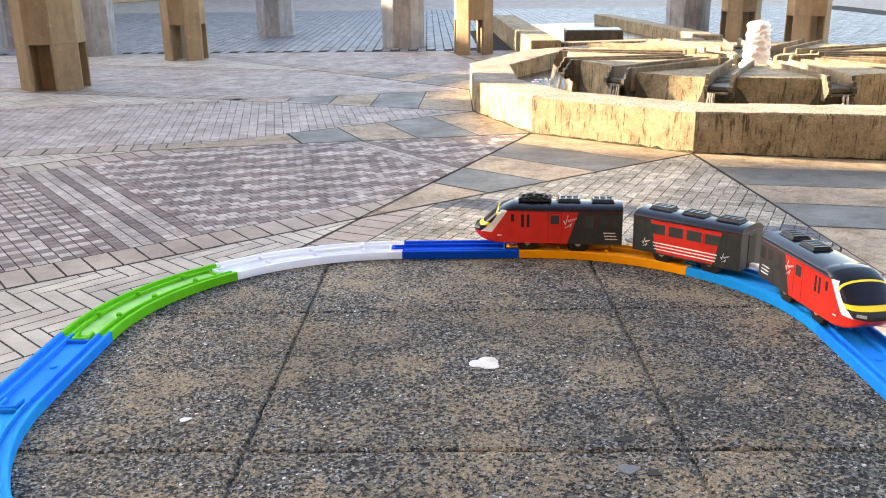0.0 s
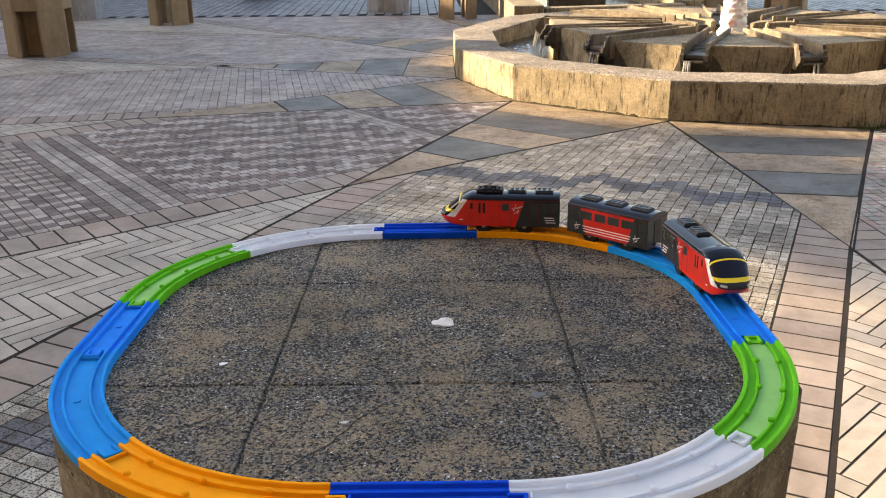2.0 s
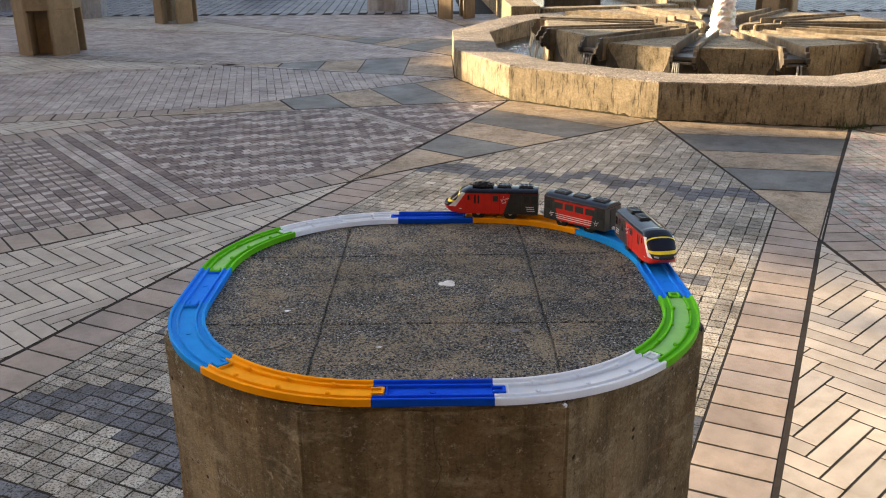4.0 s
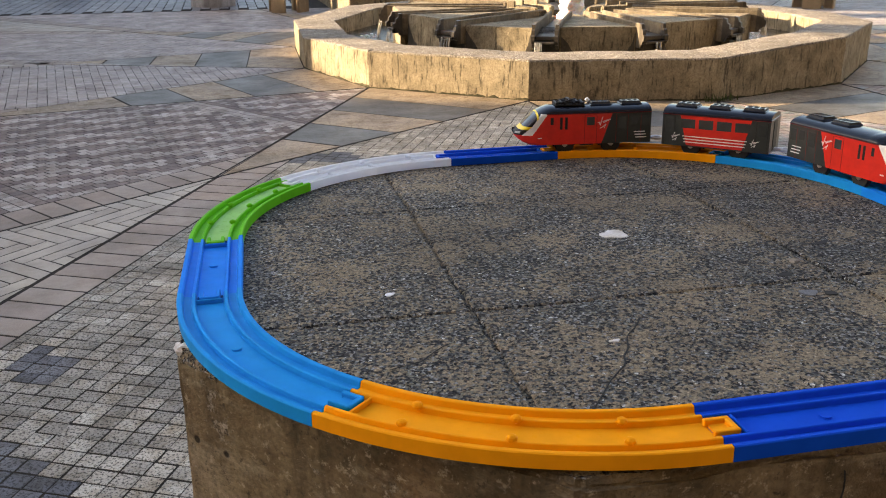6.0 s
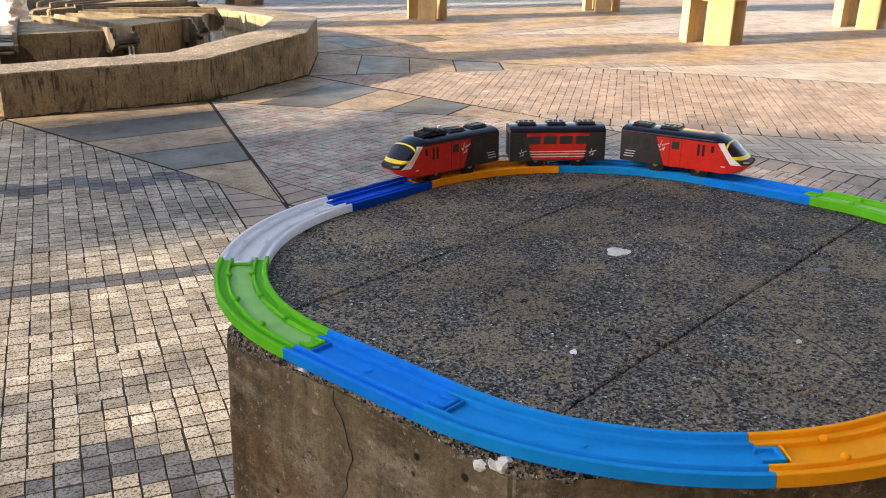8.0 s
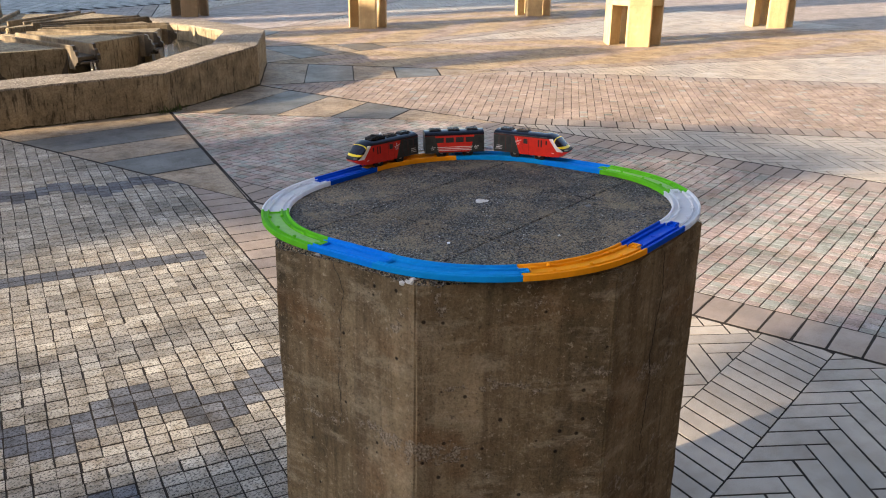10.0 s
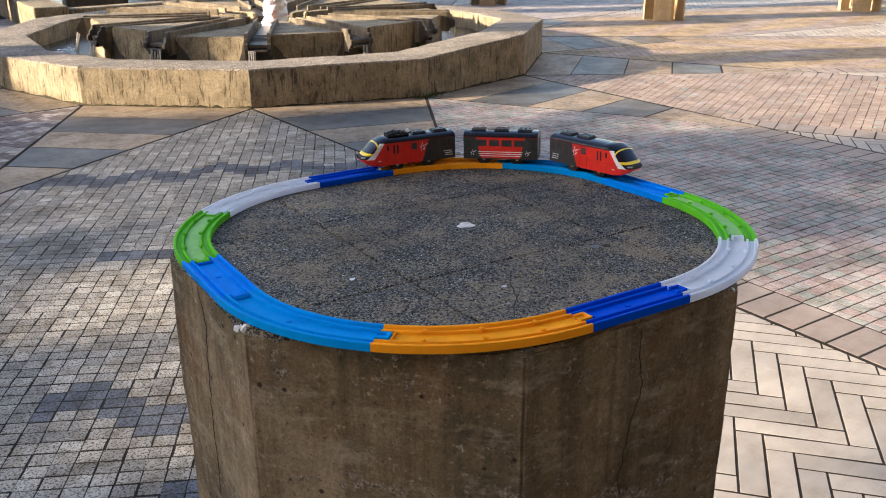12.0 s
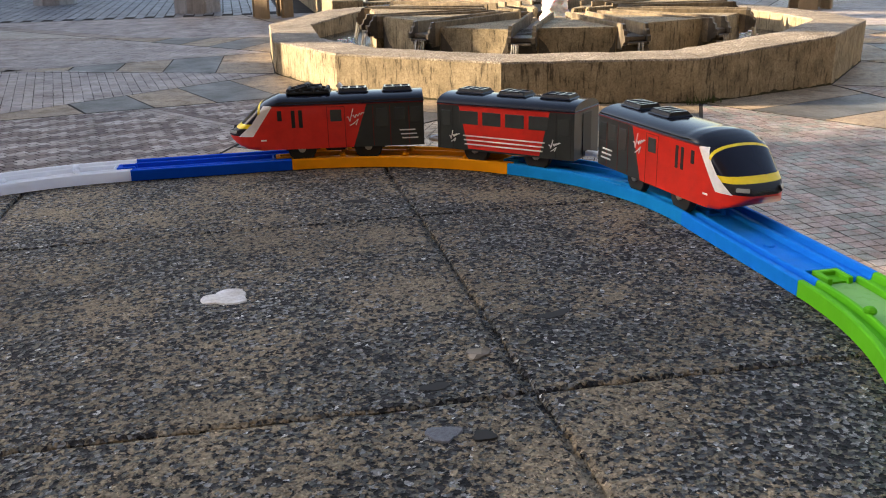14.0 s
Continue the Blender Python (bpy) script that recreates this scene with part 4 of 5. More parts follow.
def stud(bm, x, y, h, off, z=0.0068):
    nx, ny = -math.sin(h), math.cos(h)
    bmesh.ops.create_uvsphere(bm, u_segments=8, v_segments=6, radius=0.0026, matrix=pose(x + nx * off, y + ny * off, z) @ Matrix.Diagonal((1, 1, 0.75, 1)))


def piece(name, stations, mat, label, tab_mat, studs=True, tab_end=False):
    th = thing(name, label, "toy track", "toy track pieces round the loop", m=RAIL.copy())
    bm = track_body(stations)
    if studs:
        for f in (0.2, 0.5, 0.8):
            x, y, h = stations[round(f * (len(stations) - 1))]
            stud(bm, x, y, h, 0.0082), stud(bm, x, y, h, -0.0082)
    else:
        x, y, h = stations[len(stations) // 2]
        bmesh.ops.create_cone(bm, cap_ends=True, segments=16, radius1=0.0028, radius2=0.0026, depth=0.0012, matrix=pose(x, y, 0.0038))
    part("body", bm, mat, th, smooth=False)
    if mat is GREEN:
        bm = bmesh.new()
        last = None
        for x, y, h in stations:
            pair = [bm.verts.new((x - math.sin(h) * o, y + math.cos(h) * o, 0.0038)) for o in (-0.0076, 0.0076)]
            if last:
                bm.faces.new((*last, *pair[::-1]))
            last = pair
        part("floor_strip", bm, CLEARGREEN, th, "pale clear floor")
    x, y, h = stations[-1] if tab_end else stations[0]
    s = 1 if tab_end else -1
    bm = bmesh.new()
    # a small open frame that reaches into the next piece
    for sy in (-1, 1):
        a, b = sorted((-s * 0.0015, s * 0.0105))
        add_box(bm, a, b, sy * 0.0048 - 0.0012, sy * 0.0048 + 0.0012, 0.0034, 0.0068, 0.0004)
    a, b = sorted((s * 0.0078, s * 0.0108))
    add_box(bm, a, b, -0.0058, 0.0058, 0.0034, 0.0066, 0.0005)
    a, b = sorted((s * 0.0002, s * 0.009))
    add_box(bm, a, b, -0.0045, 0.0045, 0.0034, 0.0046)
    part("connector_tab", bm, tab_mat, th, m=pose(x, y, 0, rz=math.degrees(h)))
    x, y, h = stations[0] if tab_end else stations[-1]
    a, b = sorted((s * 0.0118, s * 0.0132))
    part("socket_bar", box(a, b, -0.0078, 0.0078, 0.0032, 0.0062, 0.0004), mat, th, m=pose(x, y, 0, rz=math.degrees(h)))
    if not studs:
        a, b = sorted((s * 0.0015, s * 0.0085))
        part("slot", box(a, b, -0.0074, 0.0074, 0.0032, 0.0037), SLOTBLUE, th, "dark open slot in the floor", m=pose(x, y, 0, rz=math.degrees(h)))
    return th


def arc(cx, cy, a0, a1, n=18):
    """Clockwise along the loop; the heading points the way the stations run."""
    out = []
    for i in range(n + 1):
        a = radians(a0 + (a1 - a0) * i / n)
        out.append((cx + RAD * math.cos(a), cy + RAD * math.sin(a), a - math.pi / 2))
    return out


def line(x0, y0, x1, y1):
    h = math.atan2(y1 - y0, x1 - x0)
    return [(x0 + (x1 - x0) * f / 4, y0 + (y1 - y0) * f / 4, h) for f in range(5)]


G = 0.05                               # a hair's gap in degrees between two pieces
far_y = RAD + HS
ST, CU = "straight_track", "curved_track"
piece(ST, line(-HS, far_y, HS, far_y), NAVY, "short straight navy blue plastic toy track", NAVY, False, False)
piece(CU, arc(HS, HS, 90 - G, 45 + G), ORANGE, "curved orange plastic toy track", ORANGE)
piece(CU, arc(HS, HS, 45 - G, 0 + G), AZURE, "curved light blue plastic toy track", AZURE, False, False)
piece(ST, line(far_y, HS, far_y, -HS), BLUE, "short straight bright blue plastic toy track", BLUE, False, False)
piece(CU, arc(HS, -HS, 0 - G, -45 + G), GREEN, "curved lime green plastic toy track", GREEN)
piece(CU, arc(HS, -HS, -45 - G, -90 + G), MILKY, "curved milky clear plastic toy track", MILKY)
piece(ST, line(HS, -far_y, -HS, -far_y), NAVY, "short straight navy blue plastic toy track", NAVY, False, False)
piece(CU, arc(-HS, -HS, -90 - G, -135 + G), ORANGE, "curved orange plastic toy track", ORANGE)
piece(CU, arc(-HS, -HS, -135 - G, -180 + G), AZURE, "curved light blue plastic toy track", AZURE, False, False)
piece(ST, line(-far_y, -HS, -far_y, HS), BLUE, "short straight bright blue plastic toy track", BLUE, False, False)
piece(CU, arc(-HS, HS, 180 - G, 135 + G), GREEN, "curved lime green plastic toy track", GREEN)
piece(CU, arc(-HS, HS, 135 - G, 90 + G), MILKY, "curved milky clear plastic toy track", MILKY)


# ---------------------------------------------------------------- toy train
def on_track(s):
    """Place and heading, s metres clockwise from the far straight's end."""
    q = RAD * math.pi / 4
    if s < 0:
        return HS + s, far_y, 0.0
    if s < 2 * q:
        a = math.pi / 2 - s / RAD
        return HS + RAD * math.cos(a), HS + RAD * math.sin(a), a - math.pi / 2
    return far_y, HS - (s - 2 * q), -math.pi / 2


def car_pose(s, half):
    a, b = on_track(s - half), on_track(s + half)
    return RAIL @ pose((a[0] + b[0]) / 2, (a[1] + b[1]) / 2, 0.0042, rz=math.degrees(math.atan2(b[1] - a[1], b[0] - a[0])))


HALFW = [(-67, 18.5), (36, 18.5), (47, 17.9), (55, 16.6), (60, 14.9), (63.5, 12.6), (66, 9.8), (67.5, 7.0)]
TOPZ = [(-67, 46.5), (22, 46.5), (27, 46.9), (33, 46.6), (38, 45.0), (43, 42.8), (46.5, 40.6), (60.5, 27.4), (63.5, 25.2), (66, 22.9), (67.5, 21.2)]
BOTZ = [(-67, 10.2), (46, 10.2), (54, 11.2), (60, 13.6), (64.5, 16.6), (67.5, 19.2)]


def straight_lerp(table, x):
    for (a, u), (b, v) in zip(table, table[1:]):
        if x <= b:
            return u + max(0.0, (x - a) / (b - a)) * (v - u)
    return table[-1][1]


def shell(xs, halfw, topz, botz, pick, cuts):
    """A lofted car body with an arched roof, in millimetres, sorted into parts by pick(x, y, z)."""
    rows = []
    for x in xs:
        w, zt, zb = straight_lerp(halfw, x), straight_lerp(topz, x), straight_lerp(botz, x)
        roof = min(6.2, (zt - zb) * 0.30)
        pts = []
        for i in range(9):
            pts.append((-w, zb + (zt - roof - zb) * i / 8))
        for i in range(1, 16):
            a = math.pi - math.pi * i / 16
            pts.append((w * math.copysign(abs(math.cos(a)) ** 0.92, math.cos(a)), zt - roof + roof * math.sin(a) ** 0.86))
        for i in range(9):
            pts.append((w, zt - roof - (zt - roof - zb) * i / 8))
        for i in range(1, 5):
            pts.append((w - 2 * w * i / 5, zb))
        rows.append([(x, y, z) for y, z in pts])
    bm = bmesh.new()
    made = [[bm.verts.new(v) for v in row] for row in rows]
    m = len(rows[0])
    for a, b in zip(made, made[1:]):
        for i in range(m):
            bm.faces.new((a[i], b[i], b[(i + 1) % m], a[(i + 1) % m]))
    bm.faces.new(made[0][::-1]), bm.faces.new(made[-1])
    for co, no in cuts:
        bmesh.ops.bisect_plane(bm, geom=list(bm.verts) + list(bm.edges) + list(bm.faces), dist=0.0005, plane_co=co, plane_no=no)
    groups = {}
    for f in bm.faces:
        groups.setdefault(pick(*f.calc_center_median()), []).append([tuple(v.co) for v in f.verts])
    bm.free()
    return groups


def group_mesh(faces):
    bm = bmesh.new()
    seen = {}
    for f in faces:
        vs = []
        for v in f:
            key = tuple(round(c, 3) for c in v)
            if key not in seen:
                seen[key] = bm.verts.new([c / 1000 for c in v])
            if seen[key] not in vs:
                vs.append(seen[key])
        if len(vs) > 2:
            try:
                bm.faces.new(vs)
            except ValueError:
                pass
    bmesh.ops.recalc_face_normals(bm, faces=bm.faces)
    return bm


def mm(*a, **k):
    return box(*[v / 1000 for v in a], **{q: (v / 1000 if q == "bevel" else v) for q, v in k.items()})


def roof_vent(parent, x, z=45.6):
    """A low black box with sloping sides, its flat lid barred over three dark slots."""
    v = part("roof_vent", mm(-10.6, 10.6, -8.2, 8.2, -1.0, 1.5, bevel=0.6), BLACK, parent, m=pose(x / 1000, 0, z / 1000))
    bm = bmesh.new()
    vs, fs = prism([(-9.8, -7.4), (9.8, -7.4), (9.8, 7.4), (-9.8, 7.4)], 1.1, 3.1)
    vs = [(a * (0.95 if c > 3 else 1) / 1000, b * (0.82 if c > 3 else 1) / 1000, c / 1000) for a, b, c in vs]
    mv = [bm.verts.new(q) for q in vs]
    for f in fs:
        bm.faces.new([mv[i] for i in f])
    part("vent_hood", bm, MATTBLACK, v)
    for q in (-8.5, -2.9, 2.9, 8.5):
        part("slat", mm(q - 0.85, q + 0.85, -5.6, 5.6, 3.0, 3.6, bevel=0.2), BLACK, v)
    for sy in (-1, 1):
        part("lid_edge", mm(-9.2, 9.2, sy * 5.3 - 0.5, sy * 5.3 + 0.5, 3.05, 3.65, bevel=0.2), BLACK, v)


def wheelset(parent, x, bogie=True):
    for sy in (-1, 1):
        bm = bmesh.new()
        add_rod(bm, (0, sy * 0.0112, 0), (0, sy * 0.0142, 0), 0.0098, 28)
        add_rod(bm, (0, sy * 0.0142, 0), (0, sy * 0.0152, 0), 0.0098, 28, 0.0090)
        w = part("wheel", bm, MATTBLACK, parent, "black rubber-rimmed wheel", m=pose(x / 1000, 0, 0.0098))
        part("hub", rod((0, sy * 0.0150, 0), (0, sy * 0.0164, 0), 0.0026, n=14), STEEL, w)
    part("axle", rod((x / 1000, -0.0112, 0.0098), (x / 1000, 0.0112, 0.0098), 0.0012), STEEL, parent)
    if bogie:
        part("bogie", mm(x - 13, x + 13, -10.5, 10.5, 7.5, 12, bevel=1.5), MATTBLACK, parent)


def stripes(parent, x0, x1, zs, side, lean=0.0, y=18.75, trim=0.0):
    for i, z in enumerate(zs):
        part("stripe", mm(x0 + lean * i + trim * i, x1 + lean * i - trim * i, side * y - 0.25, side * y + 0.25, z - 0.40, z + 0.40), WHITE, parent, "thin white stripe")


def emblem(parent, x, z, side, size=1.0, y=18.75):
    """A white flourish: one tall slanting stroke, a dwindling ripple and a stroke below."""
    bm = bmesh.new()
    wave = [(-1.6 + 7.8 * f, 0.9 + 3.0 * f + 1.15 * (1 - 0.75 * f) * math.sin(24 * f + 0.6)) for f in (i / 30 for i in range(31))]
    top = [(-5.9, 0.9), (-4.9, 1.0), (-3.9, -2.0), (-1.5, 6.4)]
    low = [(-3.9, -4.9), (-1.2, -3.4), (1.9, -0.7), (0.2, -4.6)]
    for (ax, az), (bx, bz) in [q for run in (wave, top, low) for q in zip(run, run[1:])]:
        d = Vector((bx - ax, bz - az))
        L = d.length * size + 0.2
        add_box(bm, -L / 2000, L / 2000, -0.0002, 0.0002, -0.00026, 0.00026,
                m=pose((x + (ax + bx) / 2 * size * -side) / 1000, side * y / 1000, (z + (az + bz) / 2 * size) / 1000) @ Matrix.Rotation(-math.atan2(d.y, d.x * -side), 4, "Y"))
    part("emblem", bm, WHITE, parent, "white painted flourish")


def engine(m, label, pantograph):
    th = thing("toy_locomotive", label, "toy train", "toy train cars", m=m)

    def front(z):
        return 35.5 + (41 - z) * 0.71       # the cheek stripe leans back

    def pick(x, y, z):
        if x < -66.9:
            return "end", 0
        if z < 10.6 and abs(y) < 18 and x < 46:
            return "floor", 0
        side = 1 if y > 0 else -1
        if 44.8 < x < 46.4 and x > front(z) + 5.4 and z > 34:
            return "brow", 0
        if x <= 44.8 and z > 40.4:
            return "roof", 0
        if x > front(z) + 6.4 + max(0.0, 28.2 - z) * 0.45:
            return ("windscreen" if z > 28.2 else "nose_band" if z > 25.2 else "lamp_strip" if z > 20.0 else "body"), 0
        if x > front(z) and z > 19.6:
            return "cheek", side
        if x < -18 - (z - 10.5) * 0.34:
            return "rear_panel", side
        return "body", 0
    xs = [-67 + i * 4.0 for i in range(22)] + [20 + i * 1.25 for i in range(36)] + [64.4, 65.2, 66, 66.8, 67.5]
    cuts = [((35.5, 0, 41), (1, 0, 0.71)), ((41.9, 0, 41), (1, 0, 0.71)), ((0, 0, 28.2), (0, 0, 1)), ((0, 0, 25.2), (0, 0, 1)), ((0, 0, 20.0), (0, 0, 1)), ((50.99, 0, 28.2), (1, 0, 1.16)), ((46.4, 0, 0), (1, 0, 0)), ((0, 0, 19.6), (0, 0, 1)), ((0, 0, 40.4), (0, 0, 1)),
            ((44.8, 0, 0), (1, 0, 0)), ((-18, 0, 10.5), (1, 0, 0.34))]
    g = shell(xs, HALFW, TOPZ, BOTZ, pick, cuts)
    looks = {"end": (CHARCOAL, ""), "floor": (MATTBLACK, ""), "windscreen": (GLASS, "dark wraparound windscreen"), "brow": (YELLOW, "yellow band over the windscreen"), "roof": (BLACK, "gloss black roof"),
             "nose_band": (YELLOW, "yellow nose band"), "lamp_strip": (MATTBLACK, "black lamp strip"), "cheek": (WHITE, "white slanting cheek stripe"), "rear_panel": (CHARCOAL, "charcoal rear panel"), "body": (RED, "red body shell")}
    for key, side in sorted(g):
        part(key, group_mesh(g[key, side]), looks[key][0], th, looks[key][1], smooth=key in ("roof", "windscreen", "nose_band", "body"))
    part("roof_edge", mm(-67.3, 37, -18.9, 18.9, 39.8, 40.5, bevel=0.3), DARKRED, th)
    part("roof_rim", mm(-67.5, 37.5, -19.0, 19.0, 40.5, 41.3, bevel=0.35), BLACK, th)
    for sy in (-1, 1):
        for x0, x1, z0, z1, mat in ((-65, -58, 26, 36.5, SMOKED), (-54, -47, 28, 36.5, SMOKED), (-42, -34, 24, 36.5, SMOKED), (-10.6, -2.8, 28.5, 36.6, SMOKED), (16.2, 18.8, 25, 37, MATTBLACK), (21.2, 23.8, 25, 37, MATTBLACK), (30.2, 33.2, 30, 37, MATTBLACK)):
            part("window" if mat is SMOKED else "vent_slot", mm(x0, x1, sy * 18.5 - 0.2, sy * 18.5 + 0.2, z0, z1, bevel=0.12), mat, th)
        for x0, x1, z0, z1 in ((-12.9, -12.5, 10, 38.8), (-0.9, -0.5, 10, 38.8), (-12.7, -0.7, 38.4, 38.8), (-12.7, -0.7, 10, 10.4), (-57, -56.6, 11, 37.5), (-44, -43.6, 11, 38.4), (-32.3, -31.9, 11, 38.4)):
            part("door_line", mm(x0, x1, sy * 18.45 - 0.2, sy * 18.45 + 0.2, z0, z1), DARKRED, th)
        stripes(th, -61, -50, (21.0, 18.2, 15.4), sy, -0.9)
        emblem(th, -20.0, 30.2, sy)
        part("number_bar", mm(40, 45.5, sy * 18.05 - 0.15, sy * 18.05 + 0.15, 16.4, 17.4), WHITE, th)
        lamp = part("headlamp", mm(-0.5, 0.35, -3.4, 3.4, -1.15, 1.15, bevel=0.35), LAMPGLASS, th, "clear slit headlamp", m=pose(0.0646, sy * 0.0114, 0.0226, 0, -22, sy * 46))
        part("bezel", mm(-0.8, 0.1, -4.0, 4.0, -1.7, 1.7, bevel=0.4), MATTBLACK, lamp)
        part("bogie_guard", mm(-36, -20, sy * 14.8 - 0.5, sy * 14.8 + 0.5, 9.6, 12.0, bevel=0.3), MATTBLACK, th)
    for i in range(4):
        part("grille_bar", mm(66.9, 67.7, -5.0, 5.0, 20.0 + i * 0.62, 20.2 + i * 0.62), SMOKED, th)
    part("gangway", mm(-67.5, -66.8, -6.5, 6.5, 11, 38.5, bevel=0.3), MATTBLACK, th)
    for x in (-49.5, -19.0):
        roof_vent(th, x)
    if pantograph:
        p = part("pantograph", mm(-15, 15, -9, 9, 46.4, 47.9, bevel=0.4), MATTBLACK, th, "folded black pantograph", m=pose(0.012, 0, 0))
        bm = bmesh.new()
        for y in (-7, 7):
            for a, b in (((-13, 48), (1, 51.4)), ((1, 51.4), (14, 48.2)), ((-9, 50.4), (9, 48.8)), ((-6, 48.4), (8, 50.6))):
                add_rod(bm, (a[0] / 1000, y / 1000, a[1] / 1000), (b[0] / 1000, y * (0.6 if b[1] > 50 else 1) / 1000, b[1] / 1000), 0.0010, 6)
        for x, z in ((-13, 49.0), (-8, 49.6), (1, 51.6), (8, 49.6), (13.5, 49.2)):
            add_rod(bm, (x / 1000, -0.0088, z / 1000), (x / 1000, 0.0088, z / 1000), 0.0011, 6)
        for x in (-13, -4, 5, 13.5):
            for y in (-7.5, 7.5):
                bmesh.ops.create_uvsphere(bm, u_segments=8, v_segments=6, radius=0.0017, matrix=pose(x / 1000, y / 1000, 0.0486))
        add_box(bm, -0.0008, 0.0024, -0.0045, 0.0045, 0.047, 0.0530, 0.0004)
        part("frame", bm, MATTBLACK, p)
        part("switch_lever", rod((-0.0125, -0.0100, 0.0445), (-0.0078, -0.0108, 0.0502), 0.0021, n=12), WHITE, th, "small white switch lever")
    for x in (-28, 18):
        wheelset(th, x)
    part("underframe", mm(-58, 40, -11, 11, 8.5, 11.2, bevel=0.8), MATTBLACK, th)
    part("gearbox", mm(-12, 2, -12, 12, 7.2, 10.4, bevel=0.8), MATTBLACK, th)
    return th


def coach(m):
    th = thing("toy_carriage", "red and charcoal toy carriage with three roof vents", "toy train", "toy train cars", m=m)
    hw, tz, bz = [(-51, 18.5), (51, 18.5)], [(-51, 46.0), (51, 46.0)], [(-51, 9.4), (51, 9.4)]

    def pick(x, y, z):
        if abs(x) > 50.9:
            return "end_wall", 1 if x > 0 else -1
        if z > 40.0:
            return "roof", 0
        if z < 9.8 and abs(y) < 18:
            return "floor", 0
        if abs(x) < 31.5 - (30 - z) * 0.25 and z > 10.6:
            return "body", 1 if y > 0 else -1
        return "end_panel", (1 if y > 0 else -1) * (1 if x > 0 else 2)
    g = shell([-51 + i * 1.5 for i in range(69)], hw, tz, bz, pick, [((-31.5, 0, 30), (1, 0, 0.25)), ((31.5, 0, 30), (1, 0, -0.25)), ((0, 0, 10.6), (0, 0, 1)), ((0, 0, 40), (0, 0, 1))])
    for (key, side), mat, label in [(q, *look_of) for q in sorted(g) for name, *look_of in (("end_wall", CHARCOAL, "charcoal end wall"), ("roof", BLACK, "gloss black roof"), ("floor", MATTBLACK, ""), ("body", RED, "red middle panel"), ("end_panel", CHARCOAL, "charcoal side panel")) if name == q[0]]:
        part(key, group_mesh(g[key, side]), mat, th, label, smooth=key == "roof")
    part("roof_edge", mm(-51.2, 51.2, -18.9, 18.9, 39.2, 39.9, bevel=0.3), DARKRED, th)
    part("roof_rim", mm(-51.4, 51.4, -19.0, 19.0, 39.9, 40.8, bevel=0.35), BLACK, th)
    for sy in (-1, 1):
        for x in (-25.8, -8.6, 8.6, 25.8):
            part("window", mm(x - 6.9, x + 6.9, sy * 18.5 - 0.2, sy * 18.5 + 0.2, 27.2, 36, bevel=0.12), SMOKED, th)
        for x in (-44, 44):
            part("window", mm(x - 3.6, x + 3.6, sy * 18.5 - 0.2, sy * 18.5 + 0.2, 25, 35.5, bevel=0.12), SMOKED, th)
        for x in (-49, -38.6, 38.2, 48.6):
            part("door_line", mm(x, x + 0.4, sy * 18.45 - 0.2, sy * 18.45 + 0.2, 10.5, 38.5), MATTBLACK, th)
        stripes(th, -30.5, 30.5, (19.4, 16.6, 13.8), sy, trim=0.75)
        emblem(th, -37.5, 17.8, sy, 0.66)
        emblem(th, 37.5, 17.8, sy, 0.66)
    for sx in (-1, 1):
        part("gangway", mm(min(sx * 50.6, sx * 51.5), max(sx * 50.6, sx * 51.5), -6.5, 6.5, 10.5, 38.0, bevel=0.3), MATTBLACK, th)
    for x in (-32, 0, 32):
        roof_vent(th, x, 45.1)
    for x in (-23, 23):
        wheelset(th, x)
    part("underframe", mm(-44, 44, -11, 11, 8.5, 11.0, bevel=0.8), MATTBLACK, th)
    for sx in (-1, 1):
        bm = bmesh.new()
        add_box(bm, sx * 0.050 - 0.001, sx * 0.058 + 0.001, -0.0022, 0.0022, 0.010, 0.013, 0.0005)
        for i in range(10):
            a, b = 2 * math.pi * i / 10, 2 * math.pi * (i + 1) / 10
            add_rod(bm, (sx * 0.063 + 0.0055 * math.cos(a), 0.0055 * math.sin(a), 0.0115), (sx * 0.063 + 0.0055 * math.cos(b), 0.0055 * math.sin(b), 0.0115), 0.0015, 6)
        part("coupling", bm, WHITE, th, "white plastic coupling ring")
    return th


S0 = 0.166
engine(car_pose(S0 - 0.138, 0.026) @ Matrix.Rotation(math.pi, 4, "Z"), "red and charcoal toy locomotive with a pantograph on orange track", True)
coach(car_pose(S0, 0.024))
engine(car_pose(S0 + 0.143, 0.026), "red and charcoal toy locomotive with dark windscreen on blue track", False)

# ---------------------------------------------------------------- paving, piece by piece
PIECES = {}


def piece_mesh(name, lx, ly, mat, deep=0.010, ch=0.0006):
    key = (name, round(lx, 4), round(ly, 4), mat.name)
    if key not in PIECES:
        a, b = lx / 2, ly / 2
        vs = [(sx * a, sy * b, -deep) for sx, sy in ((-1, -1), (1, -1), (1, 1), (-1, 1))]
        vs += [(sx * a, sy * b, -ch) for sx, sy in ((-1, -1), (1, -1), (1, 1), (-1, 1))]
        vs += [(sx * (a - ch), sy * (b - ch), 0) for sx, sy in ((-1, -1), (1, -1), (1, 1), (-1, 1))]
        fs = [[o + i, o + (i + 1) % 4, o + 4 + (i + 1) % 4, o + 4 + i] for o in (0, 4) for i in range(4)] + [[8, 9, 10, 11]]
        PIECES[key] = (vs, fs, data_of(name, vs, fs, mat))
    return PIECES[key]


